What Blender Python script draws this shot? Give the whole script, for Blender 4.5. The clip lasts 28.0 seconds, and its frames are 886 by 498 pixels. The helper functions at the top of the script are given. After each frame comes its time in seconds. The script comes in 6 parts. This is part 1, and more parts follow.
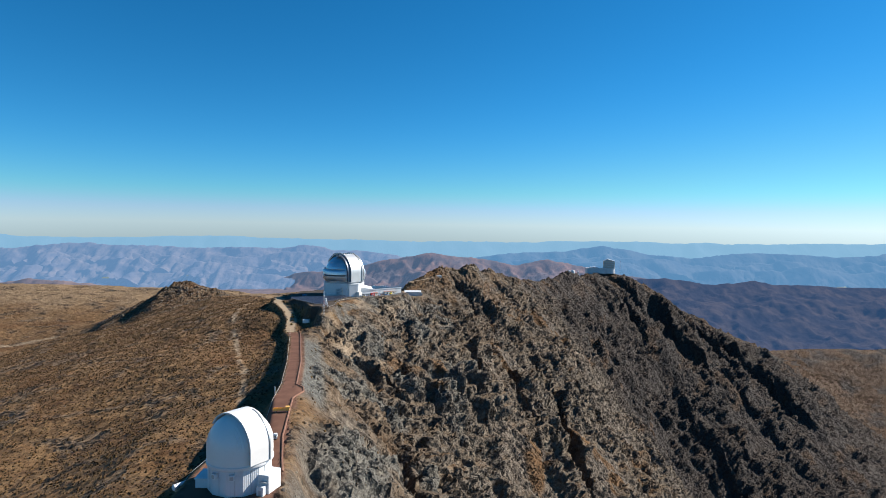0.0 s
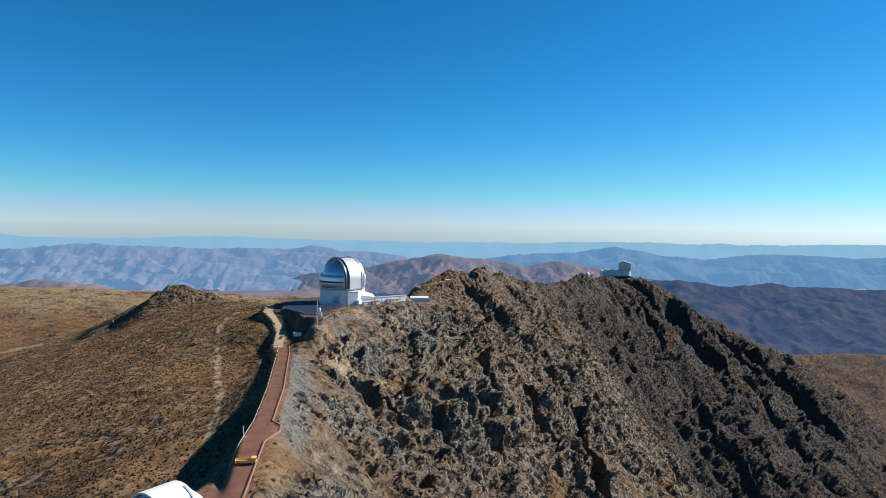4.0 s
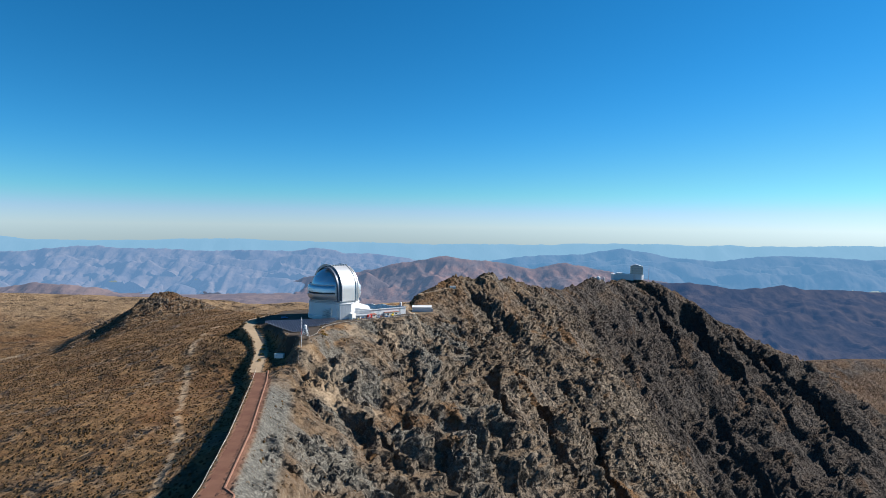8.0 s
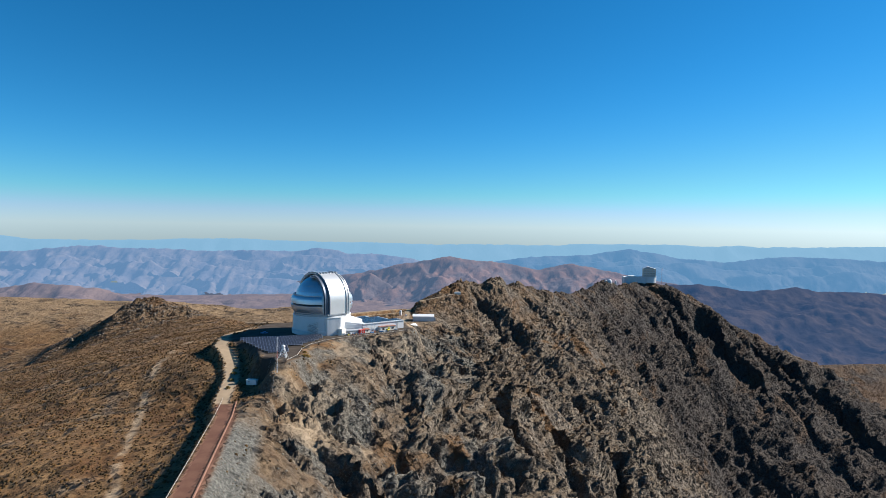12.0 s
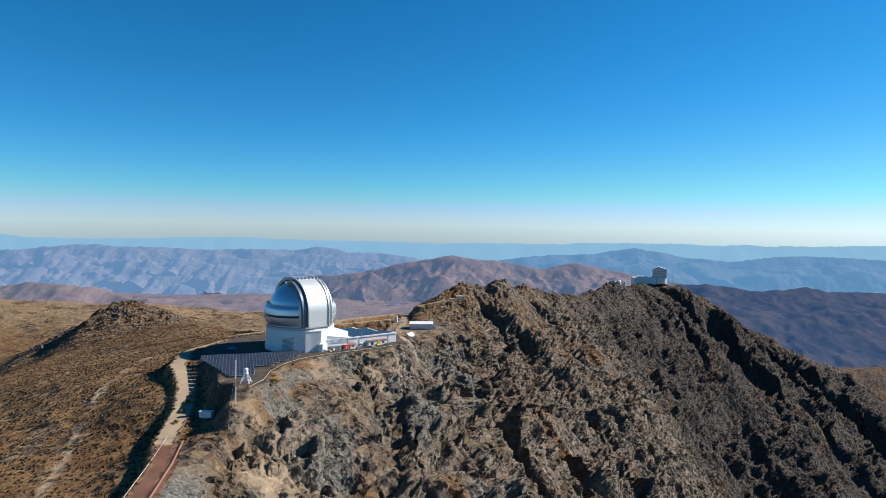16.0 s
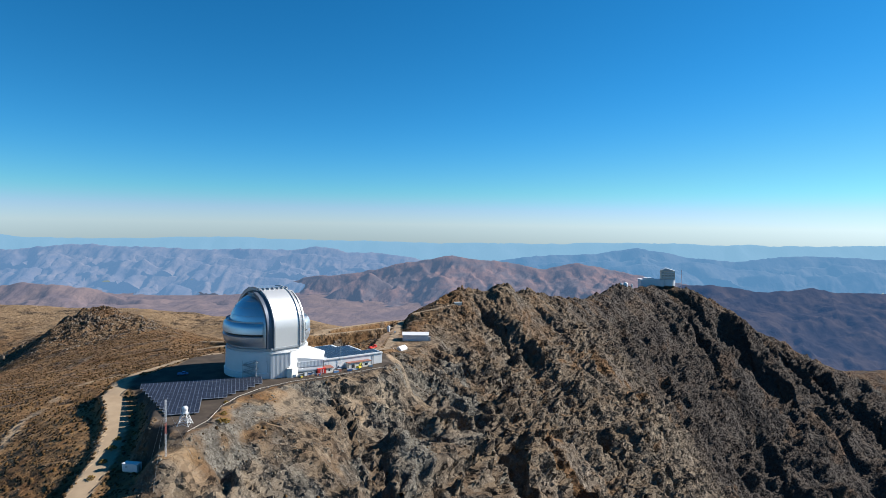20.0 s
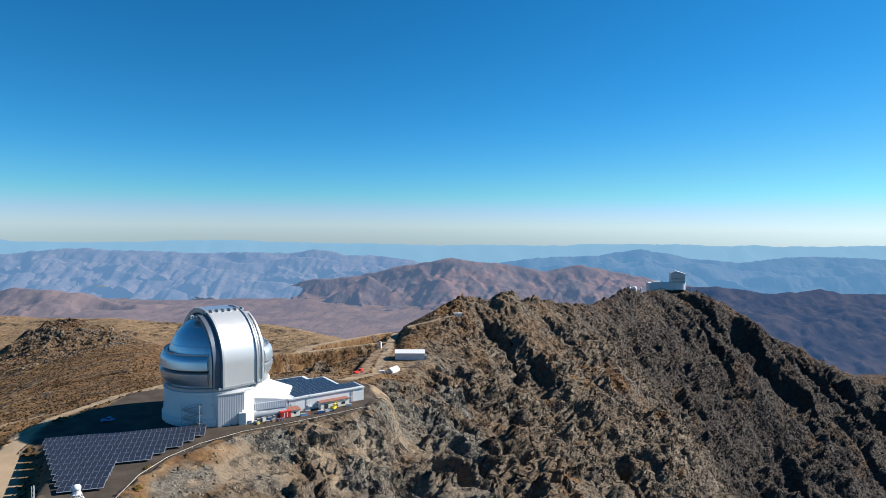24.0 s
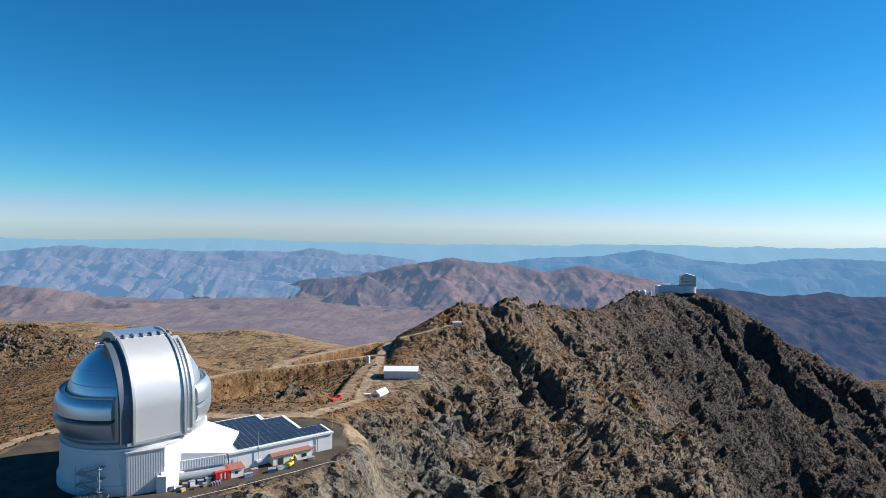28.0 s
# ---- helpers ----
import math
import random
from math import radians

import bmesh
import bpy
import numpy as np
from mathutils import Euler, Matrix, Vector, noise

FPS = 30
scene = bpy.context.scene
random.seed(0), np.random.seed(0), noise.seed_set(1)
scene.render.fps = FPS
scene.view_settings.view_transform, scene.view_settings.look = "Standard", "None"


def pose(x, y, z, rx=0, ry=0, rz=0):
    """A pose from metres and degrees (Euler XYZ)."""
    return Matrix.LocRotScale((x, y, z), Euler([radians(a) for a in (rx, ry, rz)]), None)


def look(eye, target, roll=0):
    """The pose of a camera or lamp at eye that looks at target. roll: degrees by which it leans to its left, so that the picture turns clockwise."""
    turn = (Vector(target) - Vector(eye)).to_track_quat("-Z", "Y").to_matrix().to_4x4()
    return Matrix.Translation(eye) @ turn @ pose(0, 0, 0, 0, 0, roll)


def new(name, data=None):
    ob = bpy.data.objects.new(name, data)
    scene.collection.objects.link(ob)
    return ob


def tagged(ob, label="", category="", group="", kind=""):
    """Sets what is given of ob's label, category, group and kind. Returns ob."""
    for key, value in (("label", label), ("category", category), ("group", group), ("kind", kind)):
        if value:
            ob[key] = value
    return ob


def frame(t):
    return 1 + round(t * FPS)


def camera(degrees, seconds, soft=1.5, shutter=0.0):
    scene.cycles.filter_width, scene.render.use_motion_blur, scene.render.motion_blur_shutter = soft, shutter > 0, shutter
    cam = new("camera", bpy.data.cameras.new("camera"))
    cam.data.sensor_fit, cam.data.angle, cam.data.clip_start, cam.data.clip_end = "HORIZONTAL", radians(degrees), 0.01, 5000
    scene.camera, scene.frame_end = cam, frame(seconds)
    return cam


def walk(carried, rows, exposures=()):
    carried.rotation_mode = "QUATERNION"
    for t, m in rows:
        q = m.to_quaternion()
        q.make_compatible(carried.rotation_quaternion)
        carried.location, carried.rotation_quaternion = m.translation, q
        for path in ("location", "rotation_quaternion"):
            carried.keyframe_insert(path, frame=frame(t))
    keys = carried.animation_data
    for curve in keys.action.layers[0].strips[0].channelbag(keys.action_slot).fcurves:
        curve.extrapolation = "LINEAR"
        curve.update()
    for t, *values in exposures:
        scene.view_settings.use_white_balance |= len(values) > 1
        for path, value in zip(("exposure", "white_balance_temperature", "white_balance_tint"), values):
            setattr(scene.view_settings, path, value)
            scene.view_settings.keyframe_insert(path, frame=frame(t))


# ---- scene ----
cam = camera(73.7, 28.0, soft=0.7)
PATH = [
    (0, (93.81, -624.699, 74.351), (93.843, -622.701, 74.27), 0.8),
    (1, (94.597, -609.534, 74.7), (94.622, -607.536, 74.616), 0.8),
    (2, (94.876, -594.008, 74.89), (94.893, -592.01, 74.806), 0.9),
    (3, (94.915, -578.762, 74.598), (94.924, -576.764, 74.517), 0.8),
    (5.5, (94.916, -540.246, 74.857), (94.911, -538.247, 74.778), 0.8),
    (6.5, (95.322, -524.015, 75.26), (95.313, -522.017, 75.183), 0.7),
    (8, (94.9, -499.342, 76.261), (94.887, -497.344, 76.186), 0.7),
    (9.5, (94.978, -476.242, 77.248), (94.958, -474.243, 77.174), 0.7),
    (11, (95.625, -452.116, 78.095), (95.598, -450.118, 78.022), 0.7),
    (12.5, (95.632, -429.109, 78.099), (95.602, -427.11, 78.021), 0.8),
    (14.5, (96.541, -397.464, 78.31), (96.506, -395.466, 78.229), 0.9),
    (15.5, (96.791, -381.407, 77.696), (96.755, -379.409, 77.616), 0.8),
    (17, (97.515, -358.595, 77.307), (97.475, -356.597, 77.225), 0.8),
    (18.5, (97.762, -336.657, 77.913), (97.723, -334.659, 77.834), 0.6),
    (20, (99.089, -313.167, 77.683), (99.051, -311.169, 77.601), 0.8),
    (21.5, (100.418, -289.268, 78.387), (100.381, -287.27, 78.308), 0.6),
    (23.5, (100.158, -257.44, 78.369), (100.119, -255.441, 78.294), 0.4),
    (25, (100.061, -233.527, 79.028), (100.021, -231.529, 78.949), 0.7),
    (26.5, (100.605, -210.407, 78.615), (100.564, -208.409, 78.537), 0.7),
    (28, (101.555, -188.102, 78.38), (101.513, -186.104, 78.301), 0.8),
]
walk(cam, [(t, look(eye, target, roll)) for t, eye, target, roll in PATH])

# ---- daylight ----
SUN_TURN, SUN_HEIGHT = radians(21), radians(35)
sun_way = Vector((math.cos(SUN_HEIGHT) * math.cos(SUN_TURN), math.cos(SUN_HEIGHT) * math.sin(SUN_TURN), math.sin(SUN_HEIGHT)))
world = bpy.data.worlds.new("sky")
scene.world = world
world.use_nodes = True
sky = world.node_tree.nodes.new("ShaderNodeTexSky")
sky.sky_type = "NISHITA"
sky.sun_disc = False
sky.sun_elevation, sky.sun_rotation = SUN_HEIGHT, radians(69)
sky.altitude, sky.air_density, sky.dust_density, sky.ozone_density = 2700, 1.0, 0.5, 3.0
nodes, links = world.node_tree.nodes, world.node_tree.links
tint, rich = nodes.new("ShaderNodeMix"), nodes.new("ShaderNodeHueSaturation")
tint.data_type, tint.blend_type = "RGBA", "MULTIPLY"
tint.inputs[0].default_value = 1.0
rich.inputs["Saturation"].default_value = 1.12
# clear air turns the deep sky cyan; where it is bright it is less blue, and the dust low down is pale and neutral
grey, haze, air = nodes.new("ShaderNodeRGBToBW"), nodes.new("ShaderNodeMapRange"), nodes.new("ShaderNodeMix")
haze.interpolation_type = "SMOOTHSTEP"
haze.inputs["From Min"].default_value, haze.inputs["From Max"].default_value = 3.0, 6.5
air.data_type = "RGBA"
air.inputs[6].default_value, air.inputs[7].default_value = (0.58, 1.07, 1.26, 1), (0.64, 1.02, 1.06, 1)
split, share, dust, low = nodes.new("ShaderNodeSeparateColor"), nodes.new("ShaderNodeMath"), nodes.new("ShaderNodeMapRange"), nodes.new("ShaderNodeMix")
share.operation, dust.interpolation_type, low.data_type = "DIVIDE", "SMOOTHSTEP", "RGBA"
dust.inputs["From Min"].default_value, dust.inputs["From Max"].default_value = 0.80, 1.04
low.inputs[7].default_value = (0.78, 0.93, 1.20, 1)
links.new(sky.outputs[0], grey.inputs[0])
links.new(sky.outputs[0], split.inputs[0])
links.new(split.outputs[1], share.inputs[0])
links.new(split.outputs[2], share.inputs[1])
links.new(share.outputs[0], dust.inputs["Value"])
links.new(dust.outputs[0], low.inputs[0])
links.new(grey.outputs[0], haze.inputs["Value"])
links.new(haze.outputs[0], air.inputs[0])
links.new(air.outputs[2], low.inputs[6])
links.new(low.outputs[2], tint.inputs[7])
links.new(sky.outputs[0], tint.inputs[6])
links.new(tint.outputs[2], rich.inputs["Color"])
links.new(rich.outputs[0], nodes["Background"].inputs[0])
nodes["Background"].inputs[1].default_value = 0.054
sun_data = bpy.data.lights.new("sun", "SUN")
sun_data.energy, sun_data.angle, sun_data.color = 5.0, radians(0.53), (1.0, 0.94, 0.86)
sun = new("sun", sun_data)
sun.matrix_world = look(sun_way * 900, (0, 0, 0))
scene.view_settings.exposure = 0.93
# ---- materials ----
def mix_rgb(nt, fac, a, b):
    m = nt.nodes.new("ShaderNodeMix")
    m.data_type = "RGBA"
    for sock, v in ((m.inputs[0], fac), (m.inputs[6], a), (m.inputs[7], b)):
        if isinstance(v, bpy.types.NodeSocket):
            nt.links.new(v, sock)
        else:
            sock.default_value = v if isinstance(v, float) else (*v, 1)
    return m.outputs[2]


def noise_tex(nt, scale, detail=4.0, rough=0.55, space="Object", stretch=(1, 1, 1)):
    co, mp, n = nt.nodes.new("ShaderNodeTexCoord"), nt.nodes.new("ShaderNodeMapping"), nt.nodes.new("ShaderNodeTexNoise")
    mp.inputs["Scale"].default_value = stretch
    n.inputs["Scale"].default_value, n.inputs["Detail"].default_value, n.inputs["Roughness"].default_value = scale, detail, rough
    nt.links.new(co.outputs[space], mp.inputs[0])
    nt.links.new(mp.outputs[0], n.inputs["Vector"])
    return n.outputs["Fac"]


def ramp(nt, fac, lo, hi):
    r = nt.nodes.new("ShaderNodeMapRange")
    r.interpolation_type = "SMOOTHSTEP"
    r.inputs["From Min"].default_value, r.inputs["From Max"].default_value = lo, hi
    nt.links.new(fac, r.inputs["Value"])
    return r.outputs["Result"]


def math_node(nt, op, a, b):
    m = nt.nodes.new("ShaderNodeMath")
    m.operation = op
    for sock, v in zip(m.inputs, (a, b)):
        if isinstance(v, bpy.types.NodeSocket):
            nt.links.new(v, sock)
        else:
            sock.default_value = v
    return m.outputs[0]


def bump(nt, bsdf, height, strength, distance):
    b = nt.nodes.new("ShaderNodeBump")
    b.inputs["Strength"].default_value, b.inputs["Distance"].default_value = strength, distance
    nt.links.new(height, b.inputs["Height"])
    nt.links.new(b.outputs[0], bsdf.inputs["Normal"])


def surface(name, color, rough=0.6, metal=0.0, vary=0.15, scale=0.6, fine=6.0, dirt=None, relief=0.0, stretch=(1, 1, 1), per_object=0.0):
    """A painted or bare surface: broad stains, fine grain and a little relief."""
    m = bpy.data.materials.new(name)
    m.use_nodes = True
    nt = m.node_tree
    bsdf = nt.nodes["Principled BSDF"]
    dark = dirt or tuple(c * (1 - vary) * 0.9 for c in color)
    broad, grain = noise_tex(nt, scale, 5, 0.6, stretch=stretch), noise_tex(nt, fine, 3, stretch=stretch)
    col = mix_rgb(nt, math_node(nt, "MULTIPLY", ramp(nt, broad, 0.42, 0.78), vary * 3 if vary < 0.33 else 1.0), color, dark)
    col = mix_rgb(nt, math_node(nt, "MULTIPLY", ramp(nt, grain, 0.35, 0.75), vary), col, tuple(c * 0.6 for c in color))
    if per_object:
        info = nt.nodes.new("ShaderNodeObjectInfo")
        col = mix_rgb(nt, math_node(nt, "MULTIPLY", info.outputs["Random"], per_object), col, tuple(c * 0.45 for c in color))
    nt.links.new(col, bsdf.inputs["Base Color"])
    bsdf.inputs["Metallic"].default_value = metal
    r = math_node(nt, "ADD", math_node(nt, "MULTIPLY", broad, 0.25), rough - 0.12)
    nt.links.new(r, bsdf.inputs["Roughness"])
    if relief:
        bump(nt, bsdf, grain, 0.6, relief)
    return m


def ribbed(name, color, rough, metal, pitch):
    """Sheet cladding with upright ribs, at real size, round an upright axis or along a wall."""
    m = surface(name, color, rough, metal, 0.10, 0.25, 3.0)
    nt = m.node_tree
    co, sep = nt.nodes.new("ShaderNodeTexCoord"), nt.nodes.new("ShaderNodeSeparateXYZ")
    nt.links.new(co.outputs["Object"], sep.inputs[0])
    wave = math_node(nt, "SINE", math_node(nt, "MULTIPLY", math_node(nt, "ADD", sep.outputs[0], math_node(nt, "MULTIPLY", sep.outputs[1], 0.73)), 6.283 / pitch), 0.0)
    bump(nt, nt.nodes["Principled BSDF"], wave, 0.5, 0.04)
    return m


M_SILVER = surface("brushed aluminium paint", (0.60, 0.61, 0.61), 0.42, 0.55, 0.06, 0.12, 1.2)
M_SILVER_DOME = surface("aluminium dome skin", (0.56, 0.61, 0.66), 0.36, 0.85, 0.08, 0.1, 0.9)
# girder steel whose blue-black colour stands for the shade on it
M_GIRDER_SHADE = surface("girder steel with shade in its colour", (0.11, 0.135, 0.175), 0.4, 0.4, 0.15, 0.3, 2.0)
M_WHITE = surface("white painted metal", (0.61, 0.625, 0.64), 0.5, 0.0, 0.08, 0.25, 2.0)
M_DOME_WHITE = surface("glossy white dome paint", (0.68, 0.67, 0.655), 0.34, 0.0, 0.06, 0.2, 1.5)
M_WHITE_RIB = ribbed("white ribbed cladding", (0.56, 0.585, 0.61), 0.5, 0.0, 0.9)
M_SILVER_RIB = ribbed("silver ribbed cladding", (0.56, 0.59, 0.63), 0.45, 0.4, 0.8)
M_CREAM = surface("cream painted concrete", (0.70, 0.67, 0.60), 0.8, 0.0, 0.15, 0.4, 3.0)
M_GREY = surface("grey galvanised steel", (0.42, 0.44, 0.46), 0.5, 0.6, 0.15, 0.8, 6.0)
M_DARK = surface("dark opening", (0.03, 0.032, 0.035), 0.6, 0.0, 0.1)
M_ROOF = surface("pale grey roof sheet", (0.62, 0.66, 0.68), 0.45, 0.1, 0.12, 0.2, 2.0)
M_PANEL = surface("blue-black solar glass", (0.022, 0.029, 0.047), 0.30, 0.0, 0.1, 1.0, 5.0, per_object=0.3)
M_PANEL.node_tree.nodes["Principled BSDF"].inputs["Specular IOR Level"].default_value = 0.45
M_PANEL_FRAME = surface("pale panel frame", (0.30, 0.33, 0.38), 0.4, 0.5, 0.1)
M_RED = surface("red painted container", (0.55, 0.04, 0.03), 0.5, 0.0, 0.15, 0.8, 5.0)
M_RUST = surface("rusty red roof", (0.26, 0.11, 0.08), 0.75, 0.0, 0.3, 0.8, 5.0)
M_YELLOW = surface("yellow machine paint", (0.72, 0.55, 0.05), 0.5, 0.0, 0.2, 1.0, 5.0)
M_ORANGE = surface("orange-yellow truck paint", (0.75, 0.42, 0.10), 0.5, 0.0, 0.2, 1.0, 5.0)
M_BLUE = surface("blue tarpaulin", (0.10, 0.25, 0.50), 0.6, 0.0, 0.2, 1.0, 5.0)
M_TYRE = surface("black rubber", (0.02, 0.02, 0.02), 0.8, 0.0, 0.1)
M_GLASS = surface("dark window glass", (0.02, 0.025, 0.03), 0.12, 0.0, 0.05)
M_CONCRETE = surface("pale concrete", (0.50, 0.46, 0.40), 0.85, 0.0, 0.25, 0.5, 4.0, relief=0.02)
M_REDSTEEL = surface("red and white mast paint", (0.55, 0.20, 0.17), 0.6, 0.0, 0.2)
M_TIMBER = surface("weathered timber", (0.34, 0.24, 0.15), 0.8, 0.0, 0.3, 1.5, 8.0)


def ground_material():
    m = bpy.data.materials.new("mountain ground")
    m.use_nodes = True
    nt = m.node_tree
    bsdf = nt.nodes["Principled BSDF"]
    bsdf.inputs["Roughness"].default_value = 0.92
    bsdf.inputs["Specular IOR Level"].default_value = 0.15
    zone, zone2 = nt.nodes.new("ShaderNodeAttribute"), nt.nodes.new("ShaderNodeAttribute")
    zone.attribute_name, zone2.attribute_name = "zone", "zone_b"
    z1, z2 = nt.nodes.new("ShaderNodeSeparateColor"), nt.nodes.new("ShaderNodeSeparateColor")
    nt.links.new(zone.outputs["Color"], z1.inputs[0])
    nt.links.new(zone2.outputs["Color"], z2.inputs[0])
    big, mid, small = noise_tex(nt, 0.02, 6, 0.6), noise_tex(nt, 0.12, 5, 0.6), noise_tex(nt, 0.9, 4, 0.6)
    zone3 = nt.nodes.new("ShaderNodeAttribute")
    zone3.attribute_name = "zone_c"
    z3 = nt.nodes.new("ShaderNodeSeparateColor")
    nt.links.new(zone3.outputs["Color"], z3.inputs[0])
    streak = noise_tex(nt, 0.22, 5, 0.65, stretch=(0.35, 1.0, 0.35))
    speck = noise_tex(nt, 2.2, 3, 0.6)
    rock = mix_rgb(nt, ramp(nt, big, 0.35, 0.65), (0.15, 0.124, 0.10), (0.235, 0.196, 0.157))
    rock = mix_rgb(nt, math_node(nt, "MULTIPLY", ramp(nt, streak, 0.5, 0.68), 0.7), rock, (0.052, 0.045, 0.041))
    rock = mix_rgb(nt, math_node(nt, "MULTIPLY", ramp(nt, mid, 0.54, 0.66), 0.8), rock, (0.47, 0.41, 0.33))
    rock = mix_rgb(nt, math_node(nt, "MULTIPLY", ramp(nt, small, 0.5, 0.62), 0.65), rock, (0.40, 0.345, 0.275))
    rock = mix_rgb(nt, math_node(nt, "MULTIPLY", zone.outputs["Alpha"], 0.35), rock, (0.255, 0.218, 0.17))
    earth = mix_rgb(nt, ramp(nt, mid, 0.4, 0.65), (0.18, 0.134, 0.092), (0.27, 0.207, 0.14))
    earth = mix_rgb(nt, math_node(nt, "MULTIPLY", ramp(nt, big, 0.52, 0.68), 0.6), earth, (0.24, 0.125, 0.05))
    earth = mix_rgb(nt, math_node(nt, "MULTIPLY", ramp(nt, speck, 0.56, 0.66), 0.4), earth, (0.06, 0.048, 0.036))
    rock = mix_rgb(nt, math_node(nt, "MULTIPLY", z3.outputs[0], 0.85), rock, earth)
    # rock turns darker and greyer towards the far end of the ridge
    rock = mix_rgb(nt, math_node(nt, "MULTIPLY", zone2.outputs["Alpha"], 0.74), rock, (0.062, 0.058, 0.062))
    rock = mix_rgb(nt, math_node(nt, "MULTIPLY", ramp(nt, speck, 0.56, 0.66), 0.25), rock, (0.045, 0.038, 0.033))
    grass = mix_rgb(nt, ramp(nt, mid, 0.35, 0.62), (0.27, 0.155, 0.074), (0.37, 0.235, 0.118))
    grass = mix_rgb(nt, math_node(nt, "MULTIPLY", ramp(nt, small, 0.48, 0.64), 0.55), grass, (0.09, 0.06, 0.036))
    grass = mix_rgb(nt, math_node(nt, "MULTIPLY", ramp(nt, big, 0.5, 0.68), 0.6), grass, (0.19, 0.088, 0.035))
    bleached = mix_rgb(nt, ramp(nt, mid, 0.4, 0.7), (0.50, 0.365, 0.225), (0.36, 0.25, 0.15))
    grass = mix_rgb(nt, math_node(nt, "MULTIPLY", z3.outputs[1], 0.85), grass, bleached)
    col = mix_rgb(nt, z1.outputs[0], rock, grass)
    talus = mix_rgb(nt, ramp(nt, small, 0.4, 0.65), (0.15, 0.155, 0.145), (0.33, 0.33, 0.30))
    col = mix_rgb(nt, z1.outputs[2], col, talus)
    dirt = mix_rgb(nt, ramp(nt, mid, 0.3, 0.7), (0.225, 0.112, 0.079), (0.31, 0.165, 0.115))
    dirt = mix_rgb(nt, math_node(nt, "MULTIPLY", ramp(nt, small, 0.5, 0.8), 0.4), dirt, (0.25, 0.145, 0.10))
    col = mix_rgb(nt, z1.outputs[1], col, dirt)
    tan = mix_rgb(nt, ramp(nt, mid, 0.3, 0.7), (0.54, 0.42, 0.29), (0.68, 0.54, 0.375))
    col = mix_rgb(nt, z2.outputs[0], col, tan)
    yard = mix_rgb(nt, ramp(nt, mid, 0.35, 0.7), (0.10, 0.083, 0.069), (0.16, 0.133, 0.11))
    col = mix_rgb(nt, z2.outputs[1], col, yard)
    rust = mix_rgb(nt, ramp(nt, small, 0.4, 0.7), (0.27, 0.14, 0.05), (0.18, 0.10, 0.045))
    col = mix_rgb(nt, z2.outputs[2], col, rust)
    col = mix_rgb(nt, 1.0, col, (0.465, 0.446, 0.432))
    nt.nodes[-1].blend_type = "MULTIPLY"
    nt.links.new(col, bsdf.inputs["Base Color"])
    gritty = noise_tex(nt, 0.35, 5, 0.6)
    h = math_node(nt, "ADD", math_node(nt, "MULTIPLY", gritty, 1.2), math_node(nt, "MULTIPLY", small, 0.25))
    for size, weight in ((4.2, 1.1), (1.9, 1.0)):
        # broken faces: each cell is a plane with a tilt of its own
        co, vor = nt.nodes.new("ShaderNodeTexCoord"), nt.nodes.new("ShaderNodeTexVoronoi")
        vor.inputs["Scale"].default_value = 1.0
        scaled, off, tilt, dot = (nt.nodes.new("ShaderNodeVectorMath") for _ in range(4))
        scaled.operation, off.operation, tilt.operation, dot.operation = "SCALE", "SUBTRACT", "SUBTRACT", "DOT_PRODUCT"
        scaled.inputs["Scale"].default_value = 1 / size
        nt.links.new(co.outputs["Object"], scaled.inputs[0])
        nt.links.new(scaled.outputs[0], vor.inputs["Vector"])
        nt.links.new(scaled.outputs[0], off.inputs[0])
        nt.links.new(vor.outputs["Position"], off.inputs[1])
        nt.links.new(vor.outputs["Color"], tilt.inputs[0])
        tilt.inputs[1].default_value = (0.5, 0.5, 0.5)
        nt.links.new(off.outputs[0], dot.inputs[0])
        nt.links.new(tilt.outputs[0], dot.inputs[1])
        h = math_node(nt, "ADD", h, math_node(nt, "MULTIPLY", dot.outputs["Value"], weight * size))
    smoothness = math_node(nt, "SUBTRACT", 1.0, math_node(nt, "MAXIMUM", z1.outputs[1], math_node(nt, "MAXIMUM", z2.outputs[0], z2.outputs[1])))
    smoothness = math_node(nt, "MULTIPLY", smoothness, math_node(nt, "SUBTRACT", 1.0, math_node(nt, "MULTIPLY", z1.outputs[0], 0.75)))
    bump(nt, bsdf, math_node(nt, "MULTIPLY", h, smoothness), 1.0, 1.7)
    return m


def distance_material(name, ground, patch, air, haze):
    """Far land seen through kilometres of air: its own colours dimmed, with the haze painted in as blue emission."""
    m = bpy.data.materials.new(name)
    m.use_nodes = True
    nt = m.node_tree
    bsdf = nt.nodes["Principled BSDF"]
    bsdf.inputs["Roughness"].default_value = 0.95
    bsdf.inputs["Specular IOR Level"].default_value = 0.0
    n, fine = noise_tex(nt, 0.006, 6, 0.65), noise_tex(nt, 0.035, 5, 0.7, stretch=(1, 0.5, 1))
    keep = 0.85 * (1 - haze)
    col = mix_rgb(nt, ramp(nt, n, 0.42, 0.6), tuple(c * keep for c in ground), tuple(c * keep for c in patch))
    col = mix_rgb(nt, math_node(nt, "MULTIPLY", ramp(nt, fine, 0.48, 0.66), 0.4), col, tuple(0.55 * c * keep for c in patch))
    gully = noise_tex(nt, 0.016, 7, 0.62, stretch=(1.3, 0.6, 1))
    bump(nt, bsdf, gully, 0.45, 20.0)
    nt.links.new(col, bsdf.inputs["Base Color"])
    # airlight is a glow of the surface itself, by its share of haze
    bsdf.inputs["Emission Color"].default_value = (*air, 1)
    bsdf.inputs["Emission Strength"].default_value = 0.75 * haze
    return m


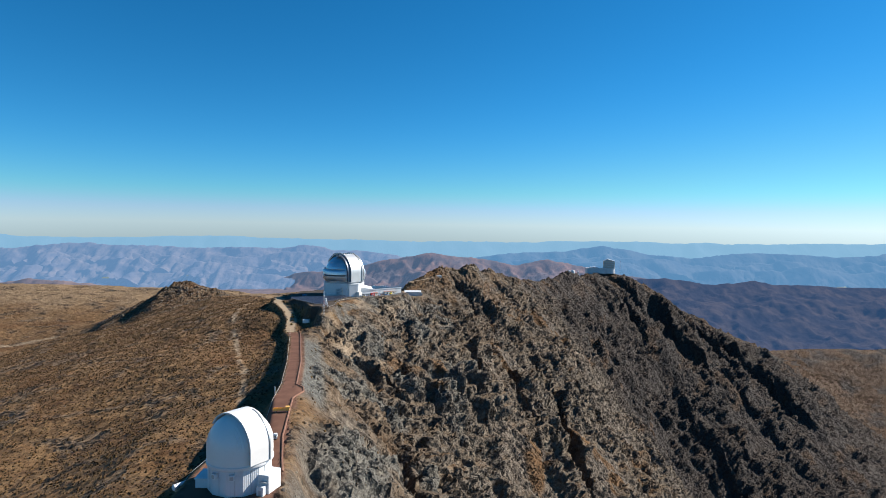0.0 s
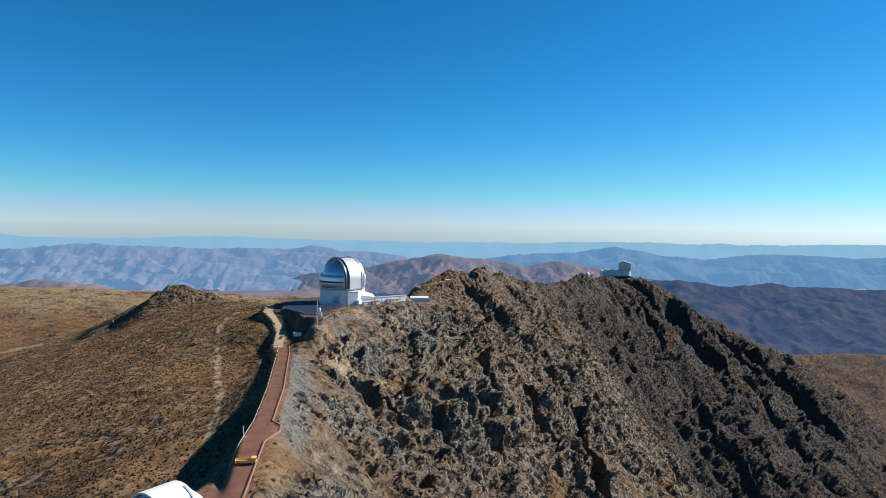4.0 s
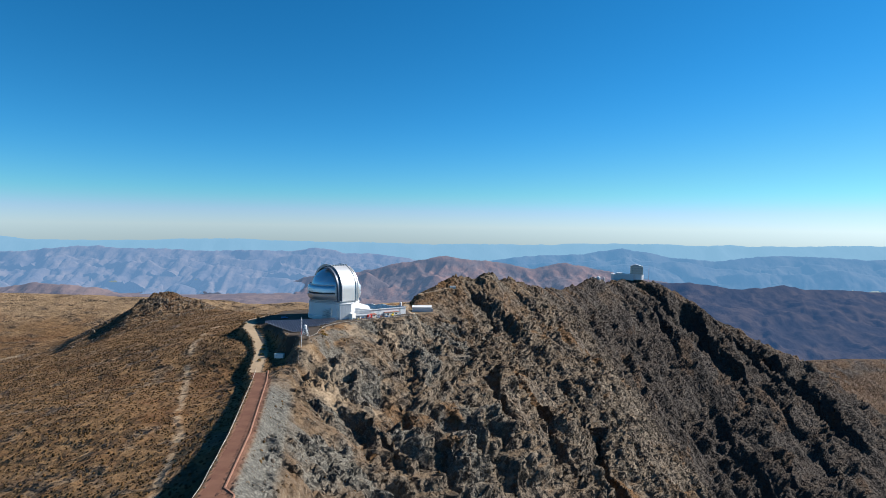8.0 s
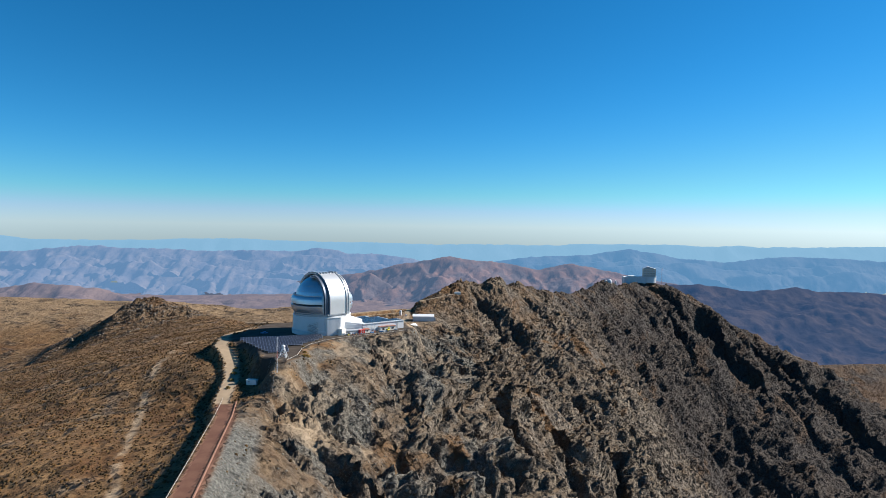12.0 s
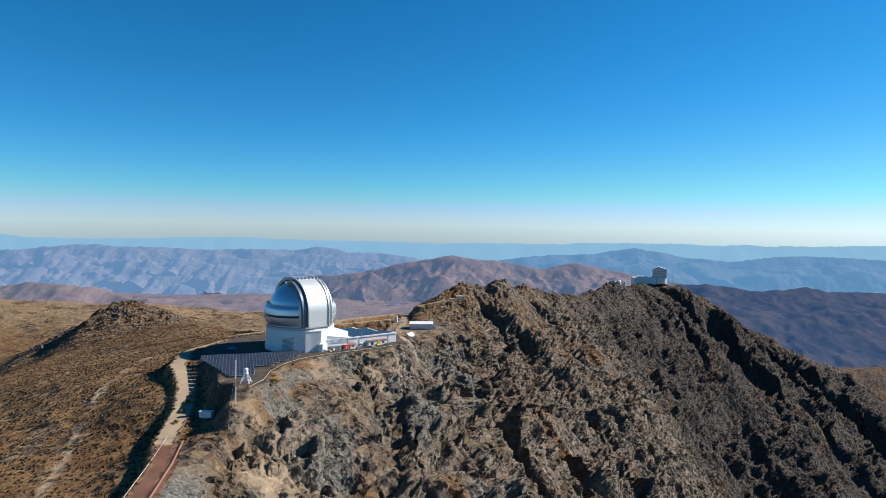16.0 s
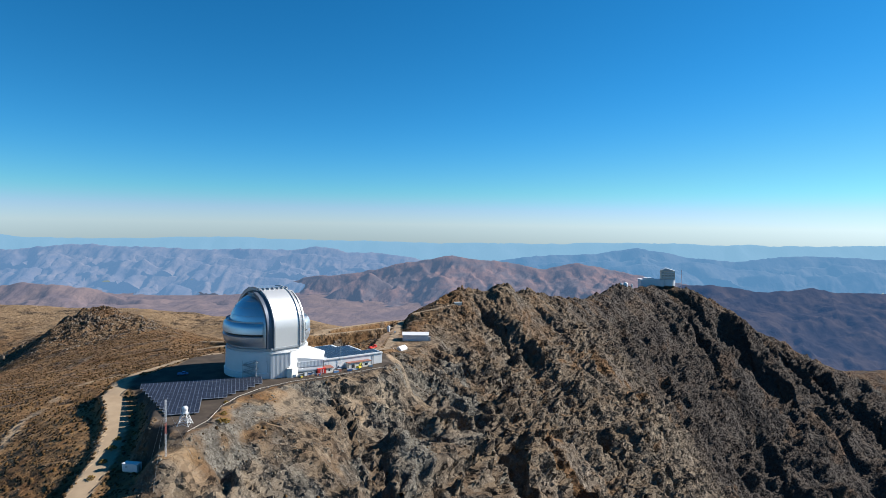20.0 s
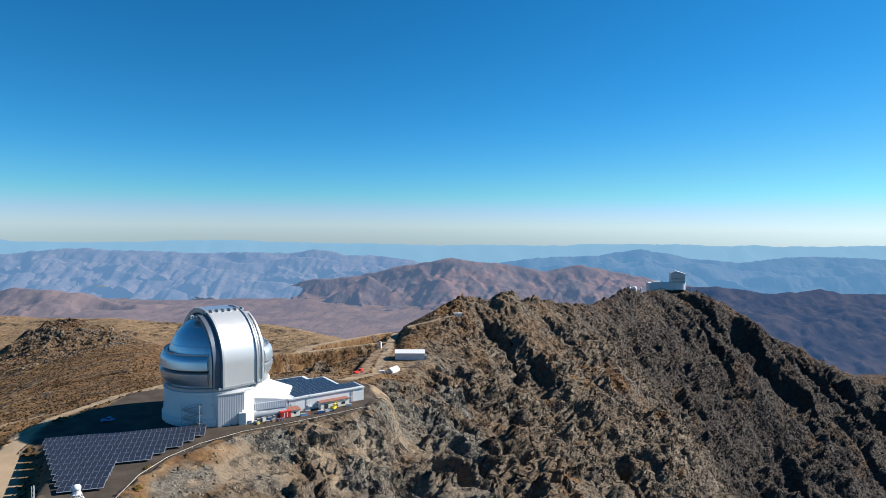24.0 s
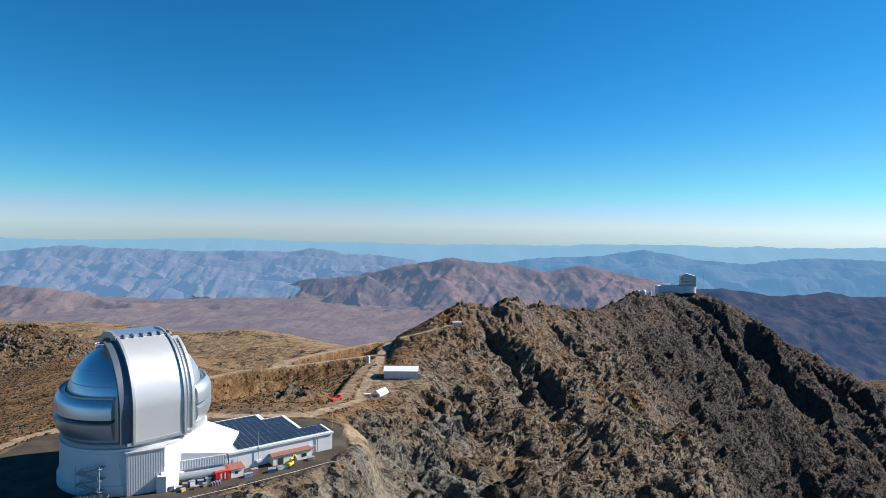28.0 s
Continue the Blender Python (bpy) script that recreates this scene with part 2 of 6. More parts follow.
M_GROUND = ground_material()
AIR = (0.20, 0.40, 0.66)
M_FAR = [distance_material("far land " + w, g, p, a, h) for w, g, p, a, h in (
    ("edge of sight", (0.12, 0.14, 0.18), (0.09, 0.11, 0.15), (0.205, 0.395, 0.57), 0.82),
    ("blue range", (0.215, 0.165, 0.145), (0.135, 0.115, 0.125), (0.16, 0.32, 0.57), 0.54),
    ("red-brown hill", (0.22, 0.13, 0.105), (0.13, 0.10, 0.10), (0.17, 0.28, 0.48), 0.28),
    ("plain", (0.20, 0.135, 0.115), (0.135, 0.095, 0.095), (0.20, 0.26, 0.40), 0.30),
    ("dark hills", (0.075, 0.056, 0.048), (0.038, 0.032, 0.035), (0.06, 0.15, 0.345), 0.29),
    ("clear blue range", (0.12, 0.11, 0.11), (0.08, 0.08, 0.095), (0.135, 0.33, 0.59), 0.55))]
# ---- mesh helpers ----
def link_bm(name, bm, material, smooth=False):
    me = bpy.data.meshes.new(name)
    bmesh.ops.recalc_face_normals(bm, faces=bm.faces)
    bm.to_mesh(me)
    bm.free()
    if material:
        me.materials.append(material)
    if smooth:
        me.shade_smooth()
        me.set_sharp_from_angle(angle=radians(35))
    return new(name, me)


def part(name, bm, material, parent, label="", smooth=False):
    ob = link_bm(name, bm, material, smooth)
    ob.parent = parent
    if label:
        ob["label"] = label
    return ob


def thing(name, m, label, category, group="", kind=""):
    ob = new(name)
    ob.empty_display_size = 0.5
    ob.matrix_basis = m
    return tagged(ob, label, category, group, kind)


def box(bm, x0, x1, y0, y1, z0, z1, m=None):
    vs = [bm.verts.new((x, y, z)) for z in (z0, z1) for x, y in ((x0, y0), (x1, y0), (x1, y1), (x0, y1))]
    for f in ((3, 2, 1, 0), (4, 5, 6, 7), (0, 1, 5, 4), (1, 2, 6, 5), (2, 3, 7, 6), (3, 0, 4, 7)):
        bm.faces.new([vs[i] for i in f])
    if m is not None:
        bmesh.ops.transform(bm, matrix=m, verts=vs)
    return vs


def boxed(x0, x1, y0, y1, z0, z1, bevel=0.0, m=None):
    bm = bmesh.new()
    box(bm, x0, x1, y0, y1, z0, z1, m)
    if bevel:
        bmesh.ops.bevel(bm, geom=bm.edges[:], offset=bevel, segments=2, affect="EDGES")
    return bm


def prism(points, z0, z1, bm=None):
    bm = bm or bmesh.new()
    lo, hi = [bm.verts.new((x, y, z0)) for x, y in points], [bm.verts.new((x, y, z1)) for x, y in points]
    bm.faces.new(lo[::-1])
    bm.faces.new(hi)
    for k in range(len(points)):
        j = (k + 1) % len(points)
        bm.faces.new((lo[k], lo[j], hi[j], hi[k]))
    return bm


def lathe(profile, segs=64, a0=0.0, a1=360.0, bm=None, closed=False):
    """Turns (radius, height) pairs round the upright axis. closed: the profile is a ring, and its ends are capped."""
    bm = bm or bmesh.new()
    whole = abs(a1 - a0) >= 359.9
    n = segs if whole else segs + 1
    cols = []
    for k in range(n):
        a = radians(a0 + (a1 - a0) * k / segs)
        cols.append([bm.verts.new((r * math.cos(a), r * math.sin(a), z)) for r, z in profile])
    for k in range(segs):
        p, q = cols[k], cols[(k + 1) % n]
        for i in range(len(profile) if closed else len(profile) - 1):
            j = (i + 1) % len(profile)
            bm.faces.new((p[i], q[i], q[j], p[j]))
    if closed and not whole:
        bm.faces.new(cols[0])
        bm.faces.new(cols[-1][::-1])
    bmesh.ops.remove_doubles(bm, verts=bm.verts, dist=0.0005)
    return bm


def rod(bm, p, q, r, segs=6):
    p, q = Vector(p), Vector(q)
    turn = (q - p).to_track_quat("Z", "Y").to_matrix()
    ends = [[bm.verts.new(c + turn @ Vector((r * math.cos(2 * math.pi * k / segs), r * math.sin(2 * math.pi * k / segs), 0))) for k in range(segs)] for c in (p, q)]
    bm.faces.new(ends[0][::-1])
    bm.faces.new(ends[1])
    for k in range(segs):
        j = (k + 1) % segs
        bm.faces.new((ends[0][k], ends[0][j], ends[1][j], ends[1][k]))
    return bm


# ---- terrain shape ----
def hash01(ix, iy, seed):
    """Repeatable values between 0 and 1 for whole-number grid places."""
    n = (ix.astype(np.int64) * 374761393 + iy.astype(np.int64) * 668265263 + seed * 362437) & 0xFFFFFFFF
    n = ((n ^ (n >> 13)) * 1274126177) & 0xFFFFFFFF
    n = ((n ^ (n >> 16)) * 2246822519) & 0xFFFFFFFF
    return ((n ^ (n >> 15)) & 0xFFFF) / 65535.0


def vnoise(x, y, seed):
    """Smooth value noise, -1 to 1."""
    fx, fy = np.floor(x), np.floor(y)
    u, v = x - fx, y - fy
    u, v = u * u * u * (u * (u * 6 - 15) + 10), v * v * v * (v * (v * 6 - 15) + 10)
    ix, iy = fx.astype(np.int64), fy.astype(np.int64)
    a, b = hash01(ix, iy, seed), hash01(ix + 1, iy, seed)
    c, d = hash01(ix, iy + 1, seed), hash01(ix + 1, iy + 1, seed)
    return 2 * ((a + (b - a) * u) * (1 - v) + (c + (d - c) * u) * v) - 1


def fbm(x, y, seed, octaves=5, gain=0.5):
    out, amp = 0.0, 1.0
    for k in range(octaves):
        out = out + amp * vnoise(x * 2.03 ** k + 17.3 * k, y * 2.03 ** k - 9.1 * k, seed + k)
        amp *= gain
    return out


def ridged(x, y, seed, octaves=4, gain=0.5):
    """Sharp crests and rounded gullies, about -1 to 1."""
    out, amp, total = 0.0, 1.0, 0.0
    for k in range(octaves):
        n = 1 - np.abs(vnoise(x * 2.07 ** k + 5.7 * k, y * 2.07 ** k + 3.1 * k, seed + k))
        out = out + amp * (2 * n * n - 0.9)
        total += amp
        amp *= gain
    return out / total


def smooth01(x, lo, hi):
    s = np.clip((x - lo) / (hi - lo), 0, 1)
    return s * s * (3 - 2 * s)


def along(x, y, nodes, blend=False):
    """The nearest place on a line of (x, y, z, ...) nodes: its distance (left of the line's way negative) and its values there, which may blend far from the line."""
    best = np.full(x.shape, 1e18)
    side = np.zeros(x.shape)
    vals = [np.zeros(x.shape) for _ in nodes[0][2:]]
    for p, q in zip(nodes, nodes[1:]):
        ex, ey = q[0] - p[0], q[1] - p[1]
        s = np.clip(((x - p[0]) * ex + (y - p[1]) * ey) / (ex * ex + ey * ey), 0, 1)
        dx, dy = x - p[0] - s * ex, y - p[1] - s * ey
        d2 = dx * dx + dy * dy
        near = d2 < best
        best = np.where(near, d2, best)
        side = np.where(near, ex * dy - ey * dx, side)
        for k, v in enumerate(vals):
            vals[k] = np.where(near, p[2 + k] + s * (q[2 + k] - p[2 + k]), v)
    best = np.sqrt(best)
    if not blend:
        return best * np.where(side > 0, -1, 1), vals
    soft = 0.10 * best + 0.4
    vals, total = [np.zeros(x.shape) for _ in nodes[0][2:]], np.zeros(x.shape)
    for p, q in zip(nodes, nodes[1:]):
        ex, ey = q[0] - p[0], q[1] - p[1]
        s = np.clip(((x - p[0]) * ex + (y - p[1]) * ey) / (ex * ex + ey * ey), 0, 1)
        w = np.exp((best - np.hypot(x - p[0] - s * ex, y - p[1] - s * ey)) / soft)
        total += w
        for k, v in enumerate(vals):
            v += w * (p[2 + k] + s * (q[2 + k] - p[2 + k]))
    return best * np.where(side > 0, -1, 1), [v / total for v in vals]


# Crest lines of the mountain: x, y, height, slope to the left, slope to the right.
MAIN = [(120, -900, -70, .5, 1.2), (36, -470, -20, .42, 1.3), (28, -400, -17, .42, 1.3), (26, -340, -15, .42, 1.25), (2, -240, -16, .40, 1.2), (-12, -150, -17, .22, 1.0),
        (10, -70, -1, .16, .85), (22, 0, 0, .12, .80), (45, 90, -8, .16, .74), (56, 150, -22, .2, .72), (54, 220, -26, .22, .70), (66, 290, -19, .5, .7),
        (87, 350, -6, .55, .75), (116, 400, 2, .55, .8), (160, 416, -9, .5, .95), (194, 470, -10, .45, 1.05), (244, 600, -33, .4, 1.15),
        (293, 700, -45, .4, 1.25), (365, 850, -64, .4, 1.3), (420, 960, -66, .4, 1.3), (475, 1015, -59, .4, 1.3), (530, 1072, -66, .4, 1.25),
        (580, 1120, -60, .4, 1.2), (626, 1146, -58, .5, 1.1), (680, 1157, -72, .5, 1.0), (735, 1160, -100, .5, .95), (812, 1160, -146, .5, .9), (905, 1157, -200, .45, .85),
        (1043, 1150, -268, .4, .75), (1120, 1290, -330, .35, .65), (1270, 1560, -398, .3, .5), (1475, 1790, -432, .25, .4), (1760, 1880, -436, .25, .35), (2450, 1920, -440, .25, .3)]
LEFT = [(-30, 40, -6, .16, .16), (-117, 150, -25, .16, .25), (-186, 260, -35, .2, .3), (-262, 370, -47, .22, .32), (-320, 396, -37, .32, .4),
        (-345, 398, -35, .34, .4), (-400, 400, -62, .38, .35), (-495, 405, -108, .3, .3), (-640, 430, -165, .25, .25)]
FLANK = [(-20, -150, -25, .3, .2), (-60, -150, -34, .34, .2), (-160, -133, -55, .34, .2), (-300, -100, -92, .3, .2), (-560, 0, -160, .2, .2)]
PLATEAU = [(-2600, 560, 90, .2, .22), (-1300, 600, -5, .25, .24), (-816, 630, -60, .3, .24), (-640, 632, -63, .3, .24), (-499, 632, -66, .3, .24), (-400, 632, -64, .3, .24),
           (-298, 640, -76, .3, .24), (-206, 640, -72, .3, .22), (-152, 600, -74, .3, .2), (-64, 540, -76, .3, .2), (10, 490, -84, .3, .2), (60, 470, -90, .3, .2)]


def crest(x, y, nodes, round_=10.0):
    d, (z, left, right) = along(x, y, nodes, True)
    a = np.abs(d)
    bulge = np.where(d < 0, 1.0, 0.62 + 0.38 * smooth01(a, 40, 300)) if nodes is MAIN else 1.0
    return z - (np.sqrt(a * a + round_ * round_) - round_) * np.where(d < 0, left, right) * bulge


def base_height(x, y):
    """The mountain without its crags."""
    right_of_main = np.maximum(along(x, y, MAIN)[0], 0)
    parts = [crest(x, y, MAIN, 7.0)] + [crest(x, y, nodes, round_) - 1.3 * right_of_main for nodes, round_ in ((LEFT, 14.0), (FLANK, 70.0), (PLATEAU, 30.0))]
    top = np.maximum.reduce(parts)
    k = 7.0
    return top + k * np.log(sum(np.exp((p - top) / k) for p in parts)) - k * 0.35
# ---- crest lines of the far land: x, y, height ----
FAR_A = [(-4894, 4250, -72), (-3517, 4250, -37), (-3244, 4250, -60), (-2608, 4250, -58), (-1614, 4250, -38), (-985, 4250, -46), (-270, 4250, -57), (529, 4250, -54), (972, 4250, -55), (1456, 4250, -34), (2026, 4250, -47), (2725, 4250, -45), (3333, 4250, -40), (4669, 4250, -14)]
FAR_B = [(-4736, 3900, -202), (-3883, 3900, -176), (-3247, 3900, -145), (-2993, 3900, -132), (-2614, 3900, -93), (-2153, 3900, -111), (-1652, 3900, -128), (-1360, 3900, -106), (-1069, 3900, -110), (-903, 3900, -91), (-655, 3900, -120), (-324, 3900, -147), (89, 3900, -206), (502, 3900, -290)]
FAR_B2 = [(7, 3950, -261), (421, 3950, -171), (669, 3950, -138), (1082, 3950, -110), (1410, 3950, -72), (1658, 3950, -109), (2070, 3950, -152), (2559, 3950, -115), (2884, 3950, -110), (3243, 3950, -133), (4178, 3950, -89)]
FAR_C = [(-1489, 3500, -554), (-1337, 3500, -476), (-1110, 3500, -377), (-884, 3500, -271), (-658, 3500, -256), (-434, 3500, -219), (-247, 3500, -171), (89, 3500, -116), (276, 3500, -140), (462, 3500, -166), (686, 3500, -192), (908, 3500, -163), (1056, 3500, -190), (1316, 3500, -234), (1650, 3500, -292), (1948, 3500, -380)]
FAR_C2 = [(-891, 3250, -504), (-750, 3250, -414), (-539, 3250, -286), (-417, 3250, -221), (-293, 3250, -282), (-116, 3250, -385), (25, 3250, -452)]
FAR_D = [(-3844, 3100, -432), (-3147, 3100, -385), (-2628, 3100, -325), (-2421, 3100, -304), (-2078, 3100, -308), (-1770, 3100, -378), (-1497, 3100, -390), (-1190, 3100, -378), (-986, 3100, -381), (-782, 3100, -445)]
FAR_F = [(976, 2900, -335), (1193, 2900, -262), (1348, 2900, -228), (1490, 2900, -226), (1600, 2900, -236), (1753, 2900, -258), (1900, 2900, -246), (2020, 2900, -232), (2150, 2900, -256), (2311, 2900, -264), (2491, 2900, -272), (3355, 2900, -262)]
FAR_E = [(-4254, 3300, -428), (-1696, 3300, -383), (-476, 3300, -358), (93, 3300, -352), (620, 3300, -390), (1000, 3300, -640)]


# ---- roads, yards and crags ----
ROAD = [(33, -405, -17), (31, -385, -16.8), (28.5, -368, -16.4), (24, -350, -15.6), (17, -320, -15), (14.5, -299, -15.5), (3.5, -240, -16.5), (-5, -202, -17.3), (-17, -148, -18),
        (-26.7, -125, -17.5), (-29.4, -112, -15.5), (-32.2, -95, -12.5), (-40.2, -73.5, -8.5), (-50.7, -55.4, -5), (-58.3, -46, -3), (-58, -37, -1.2), (-53, -29, -0.2)]
BACK_ROAD = [(-60, -36, -1.5), (-66, -10, -3), (-62, 30, -5), (-50, 55, -6), (-20, 68, -7), (15, 66, -6.5), (36, 74, -8), (45, 92, -9.6), (51, 106, -11), (52, 124, -15.5), (48, 152, -23.5),
             (44.5, 180, -26.7), (44.5, 206, -26.4), (44.3, 259, -26.9), (40, 320, -31.5), (39, 345, -35), (36, 403, -41)]
BACK_SPUR = [(42, 100, -10.6), (40, 118, -14.5), (36, 160, -23.5), (34.7, 200, -26.4), (35.6, 227, -26.6), (38, 252, -26.9), (43, 285, -28.5)]
LONG_TRACK = [(29, 409, -41), (17, 388, -39), (1, 344, -35), (-12, 305, -31), (-24, 263, -27), (-66, 205, -27), (-110, 190, -31), (-190, 170, -46)]
LONG_TRACK_B = [(40, 300, -29.5), (-30, 250, -30), (-80, 215, -31), (-140, 240, -36)]
OLD_TRACK = [(-22, -268, 0), (-40, -203, 0), (-52, -180, 0), (-73, -122, 0), (-86, -90, 0), (-100, -46, 0), (-108, 2, 0), (-96, 24, 0), (-70, 20, 0)]
FAR_TRACK = [(-1500, 380, 0), (-900, 335, 0), (-640, 330, 0), (-585, 338, 0), (-530, 362, 0)]
PEAK_TRACK = [(58, 300, -15), (78, 318, -13), (100, 338, -10)]
YARD = [(-58, -32), (-46, -47), (-33, -64), (-17, -89), (-12, -99), (1, -103), (6, -92), (3, -70), (5, -55), (20, -31), (34, -21), (62, 2), (66, 14), (62, 36), (48, 48), (-20, 40), (-48, 20)]
DOME_LOT = [(10, -444), (30, -448), (42, -432), (40, -412), (36.5, -400), (30.4, -375), (26.5, -349), (22.8, -325), (24.8, -308), (21, -300), (13, -310), (14, -345), (14, -380), (9, -404)]
HEAP = [(57, 29), (59, 45), (64, 46), (68, 41), (68, 31), (63, 24)]
SHED_LOT = [(44, 172), (60, 160), (70, 182), (84, 198), (88, 214), (82, 232), (42, 232)]


def facets(x, y, seed, rough=1.2):
    """Broken rock: tilted blocks (about 0 to 1), their scarps mostly turned to the south-west, and the distance to the joints."""
    ix, iy = np.floor(x).astype(np.int64), np.floor(y).astype(np.int64)
    f1, f2, value = np.full(x.shape, 9.0), np.full(x.shape, 9.0), np.zeros(x.shape)
    for ox in (-1, 0, 1):
        for oy in (-1, 0, 1):
            cx, cy = ix + ox, iy + oy
            dx, dy = x - cx - hash01(cx, cy, seed), y - cy - hash01(cx, cy, seed + 1)
            d = dx * dx + dy * dy
            near = d < f1
            f2 = np.where(near, f1, np.minimum(f2, d))
            tilt = hash01(cx, cy, seed + 2) + (rough * (hash01(cx, cy, seed + 3) - 0.5) - 0.5) * dx + (rough * (hash01(cx, cy, seed + 4) - 0.5) - 0.2) * dy
            value = np.where(near, np.minimum(tilt, 0.62 + 0.12 * tilt), value)
            f1 = np.minimum(f1, d)
    return value, np.sqrt(f2) - np.sqrt(f1)


def ribs(x, y, size, seed, gx, gy, long=2.2):
    """Ribs and gullies that run down the fall line: the height across them (-1 to 1, with the steep side to the south) and the way across."""
    n = np.hypot(gx, gy) + 1e-6
    ax, ay = -gy / n, gx / n
    turn = np.where(ay < 0, -1.0, 1.0)
    ax, ay = ax * turn, ay * turn
    px, py = x / (size * long), y / size
    ix, iy = np.floor(px).astype(np.int64), np.floor(py).astype(np.int64)
    c, s, total = np.zeros(x.shape), np.zeros(x.shape), np.full(x.shape, 1e-4)
    for ox in (-1, 0, 1):
        for oy in (-1, 0, 1):
            cx, cy = ix + ox, iy + oy
            fx, fy = px - cx - 0.25 - 0.5 * hash01(cx, cy, seed), py - cy - 0.25 - 0.5 * hash01(cx, cy, seed + 1)
            w = np.clip(1 - (fx * fx + fy * fy) / 1.5, 0, 1) ** 3
            phase = 6.2832 * (fx * long * ax + fy * ay + 0.5 * hash01(cx, cy, seed + 2))
            c += w * np.cos(phase)
            s += w * np.sin(phase)
            total += w
    t = np.mod(np.arctan2(s, c) / 6.2832, 1.0)
    wave = np.where(t < 0.66, 1 - 2 * t / 0.66, -1 + (t - 0.66) / 0.17)
    tilt = np.where(t < 0.66, -2 / 0.66, 1 / 0.17) / size
    size_here = np.sqrt(np.hypot(c, s) / total)
    return wave * size_here, tilt * size_here * ax, tilt * size_here * ay


def polygon_distance(x, y, pts):
    """Distance to a polygon, negative inside."""
    d2, inside = np.full(x.shape, 1e18), np.zeros(x.shape, bool)
    for (ax, ay), (bx, by) in zip(pts, pts[1:] + pts[:1]):
        ex, ey = bx - ax, by - ay
        s = np.clip(((x - ax) * ex + (y - ay) * ey) / (ex * ex + ey * ey), 0, 1)
        d2 = np.minimum(d2, (x - ax - s * ex) ** 2 + (y - ay - s * ey) ** 2)
        cross = ((ay > y) != (by > y)) & (x < (bx - ax) * (y - ay) / (by - ay + 1e-9) + ax)
        inside ^= cross
    return np.where(inside, -1, 1) * np.sqrt(d2)


def lay(h, mask_d, z, half, bank):
    w = 1 - smooth01(mask_d, half, half + bank)
    return h + (z - h) * w


# Gullies down the flank, each with one sheer wall: depth, width of the easy side, width of the wall, and the line of its bed.
GULLIES = ((16, 60, 16, ((452, 915), (468, 893), (492, 877), (524, 862), (545, 838))), (20, 60, 18, ((632, 1085), (640, 1050), (652, 1005), (672, 972), (690, 950))),
           (22, 60, 16, ((720, 1075), (760, 1040), (799, 1008), (838, 974), (875, 940))), (20, 50, 12, ((990, 1020), (1030, 990), (1066, 960), (1100, 930))),
           (26, 60, 10, ((236, 150), (247, 96), (246, 0), (258, -35), (272, -50), (300, -90))), (13, 26, 7, ((70, -74), (82, -86), (97, -94), (124, -102), (152, -122))),
           (16, 40, 8, ((168, 100), (178, 62), (196, 12), (212, -22), (236, -60))), (14, 34, 8, ((205, 285), (214, 270), (240, 258), (256, 195), (280, 150))),
           (12, 26, 7, ((128, 372), (134, 352), (151, 333), (162, 278))), (11, 22, 6, ((62, -235), (69, -262), (78, -330), (100, -360))),
           (9, 18, 5, ((36, -146), (44, -153), (58, -168), (80, -180))), (10, 20, 5, ((68, -115), (76, -128), (92, -150))),
           (16, 40, 9, ((322, 310), (346, 293), (372, 288), (410, 270))), (16, 36, 9, ((560, 985), (585, 940), (600, 900))),
           (15, 34, 8, ((120, 50), (134, 20), (150, -20), (176, -50))))


def carve(x, y, h):
    wob = 5 * fbm(x / 26, y / 26, 141, 3)
    for depth, easy, sheer, line in GULLIES:
        (x0, y0), (x1, y1) = line[0], line[-1]
        near = (np.abs(x - (x0 + x1) / 2) < abs(x1 - x0) / 2 + 160) & (np.abs(y - (y0 + y1) / 2) < abs(y1 - y0) / 2 + 160)
        if not near.any():
            continue
        px, py = x[near], y[near]
        n = len(line) - 1
        d, (fade,) = along(px, py, [(a, b, math.sin(math.pi * (0.12 + 0.76 * i / n))) for i, (a, b) in enumerate(line)])
        d = d + wob[near]
        s = np.where(d < 0, np.clip(1 + d / sheer, 0, 1), np.clip(1 - d / easy, 0, 1) ** 1.4)
        h = h.copy()
        h[near] = h[near] - 1.45 * depth * fade * s
    return h


# The fall of the bare mountain on a coarse grid, smoothed, for the way that the ribs run.
FALL_STEP, FALL_X, FALL_Y = 16.0, -2800.0, -1000.0
_fx, _fy = np.meshgrid(np.arange(FALL_X, 2560, FALL_STEP), np.arange(FALL_Y, 2600, FALL_STEP))
_fall = base_height(_fx, _fy)
for _ in range(6):
    _pad = np.pad(_fall, 1, mode="edge")
    _fall = (_pad[1:-1, 1:-1] * 2 + _pad[:-2, 1:-1] + _pad[2:, 1:-1] + _pad[1:-1, :-2] + _pad[1:-1, 2:]) / 6
FALL_GY, FALL_GX = np.gradient(_fall, FALL_STEP)


def fall_at(x, y):
    u = np.clip((x - FALL_X) / FALL_STEP, 0, FALL_GX.shape[1] - 1.001)
    v = np.clip((y - FALL_Y) / FALL_STEP, 0, FALL_GX.shape[0] - 1.001)
    i, j = u.astype(np.int64), v.astype(np.int64)
    u, v = u - i, v - j
    return tuple((g[j, i] * (1 - u) + g[j, i + 1] * u) * (1 - v) + (g[j + 1, i] * (1 - u) + g[j + 1, i + 1] * u) * v for g in (FALL_GX, FALL_GY))


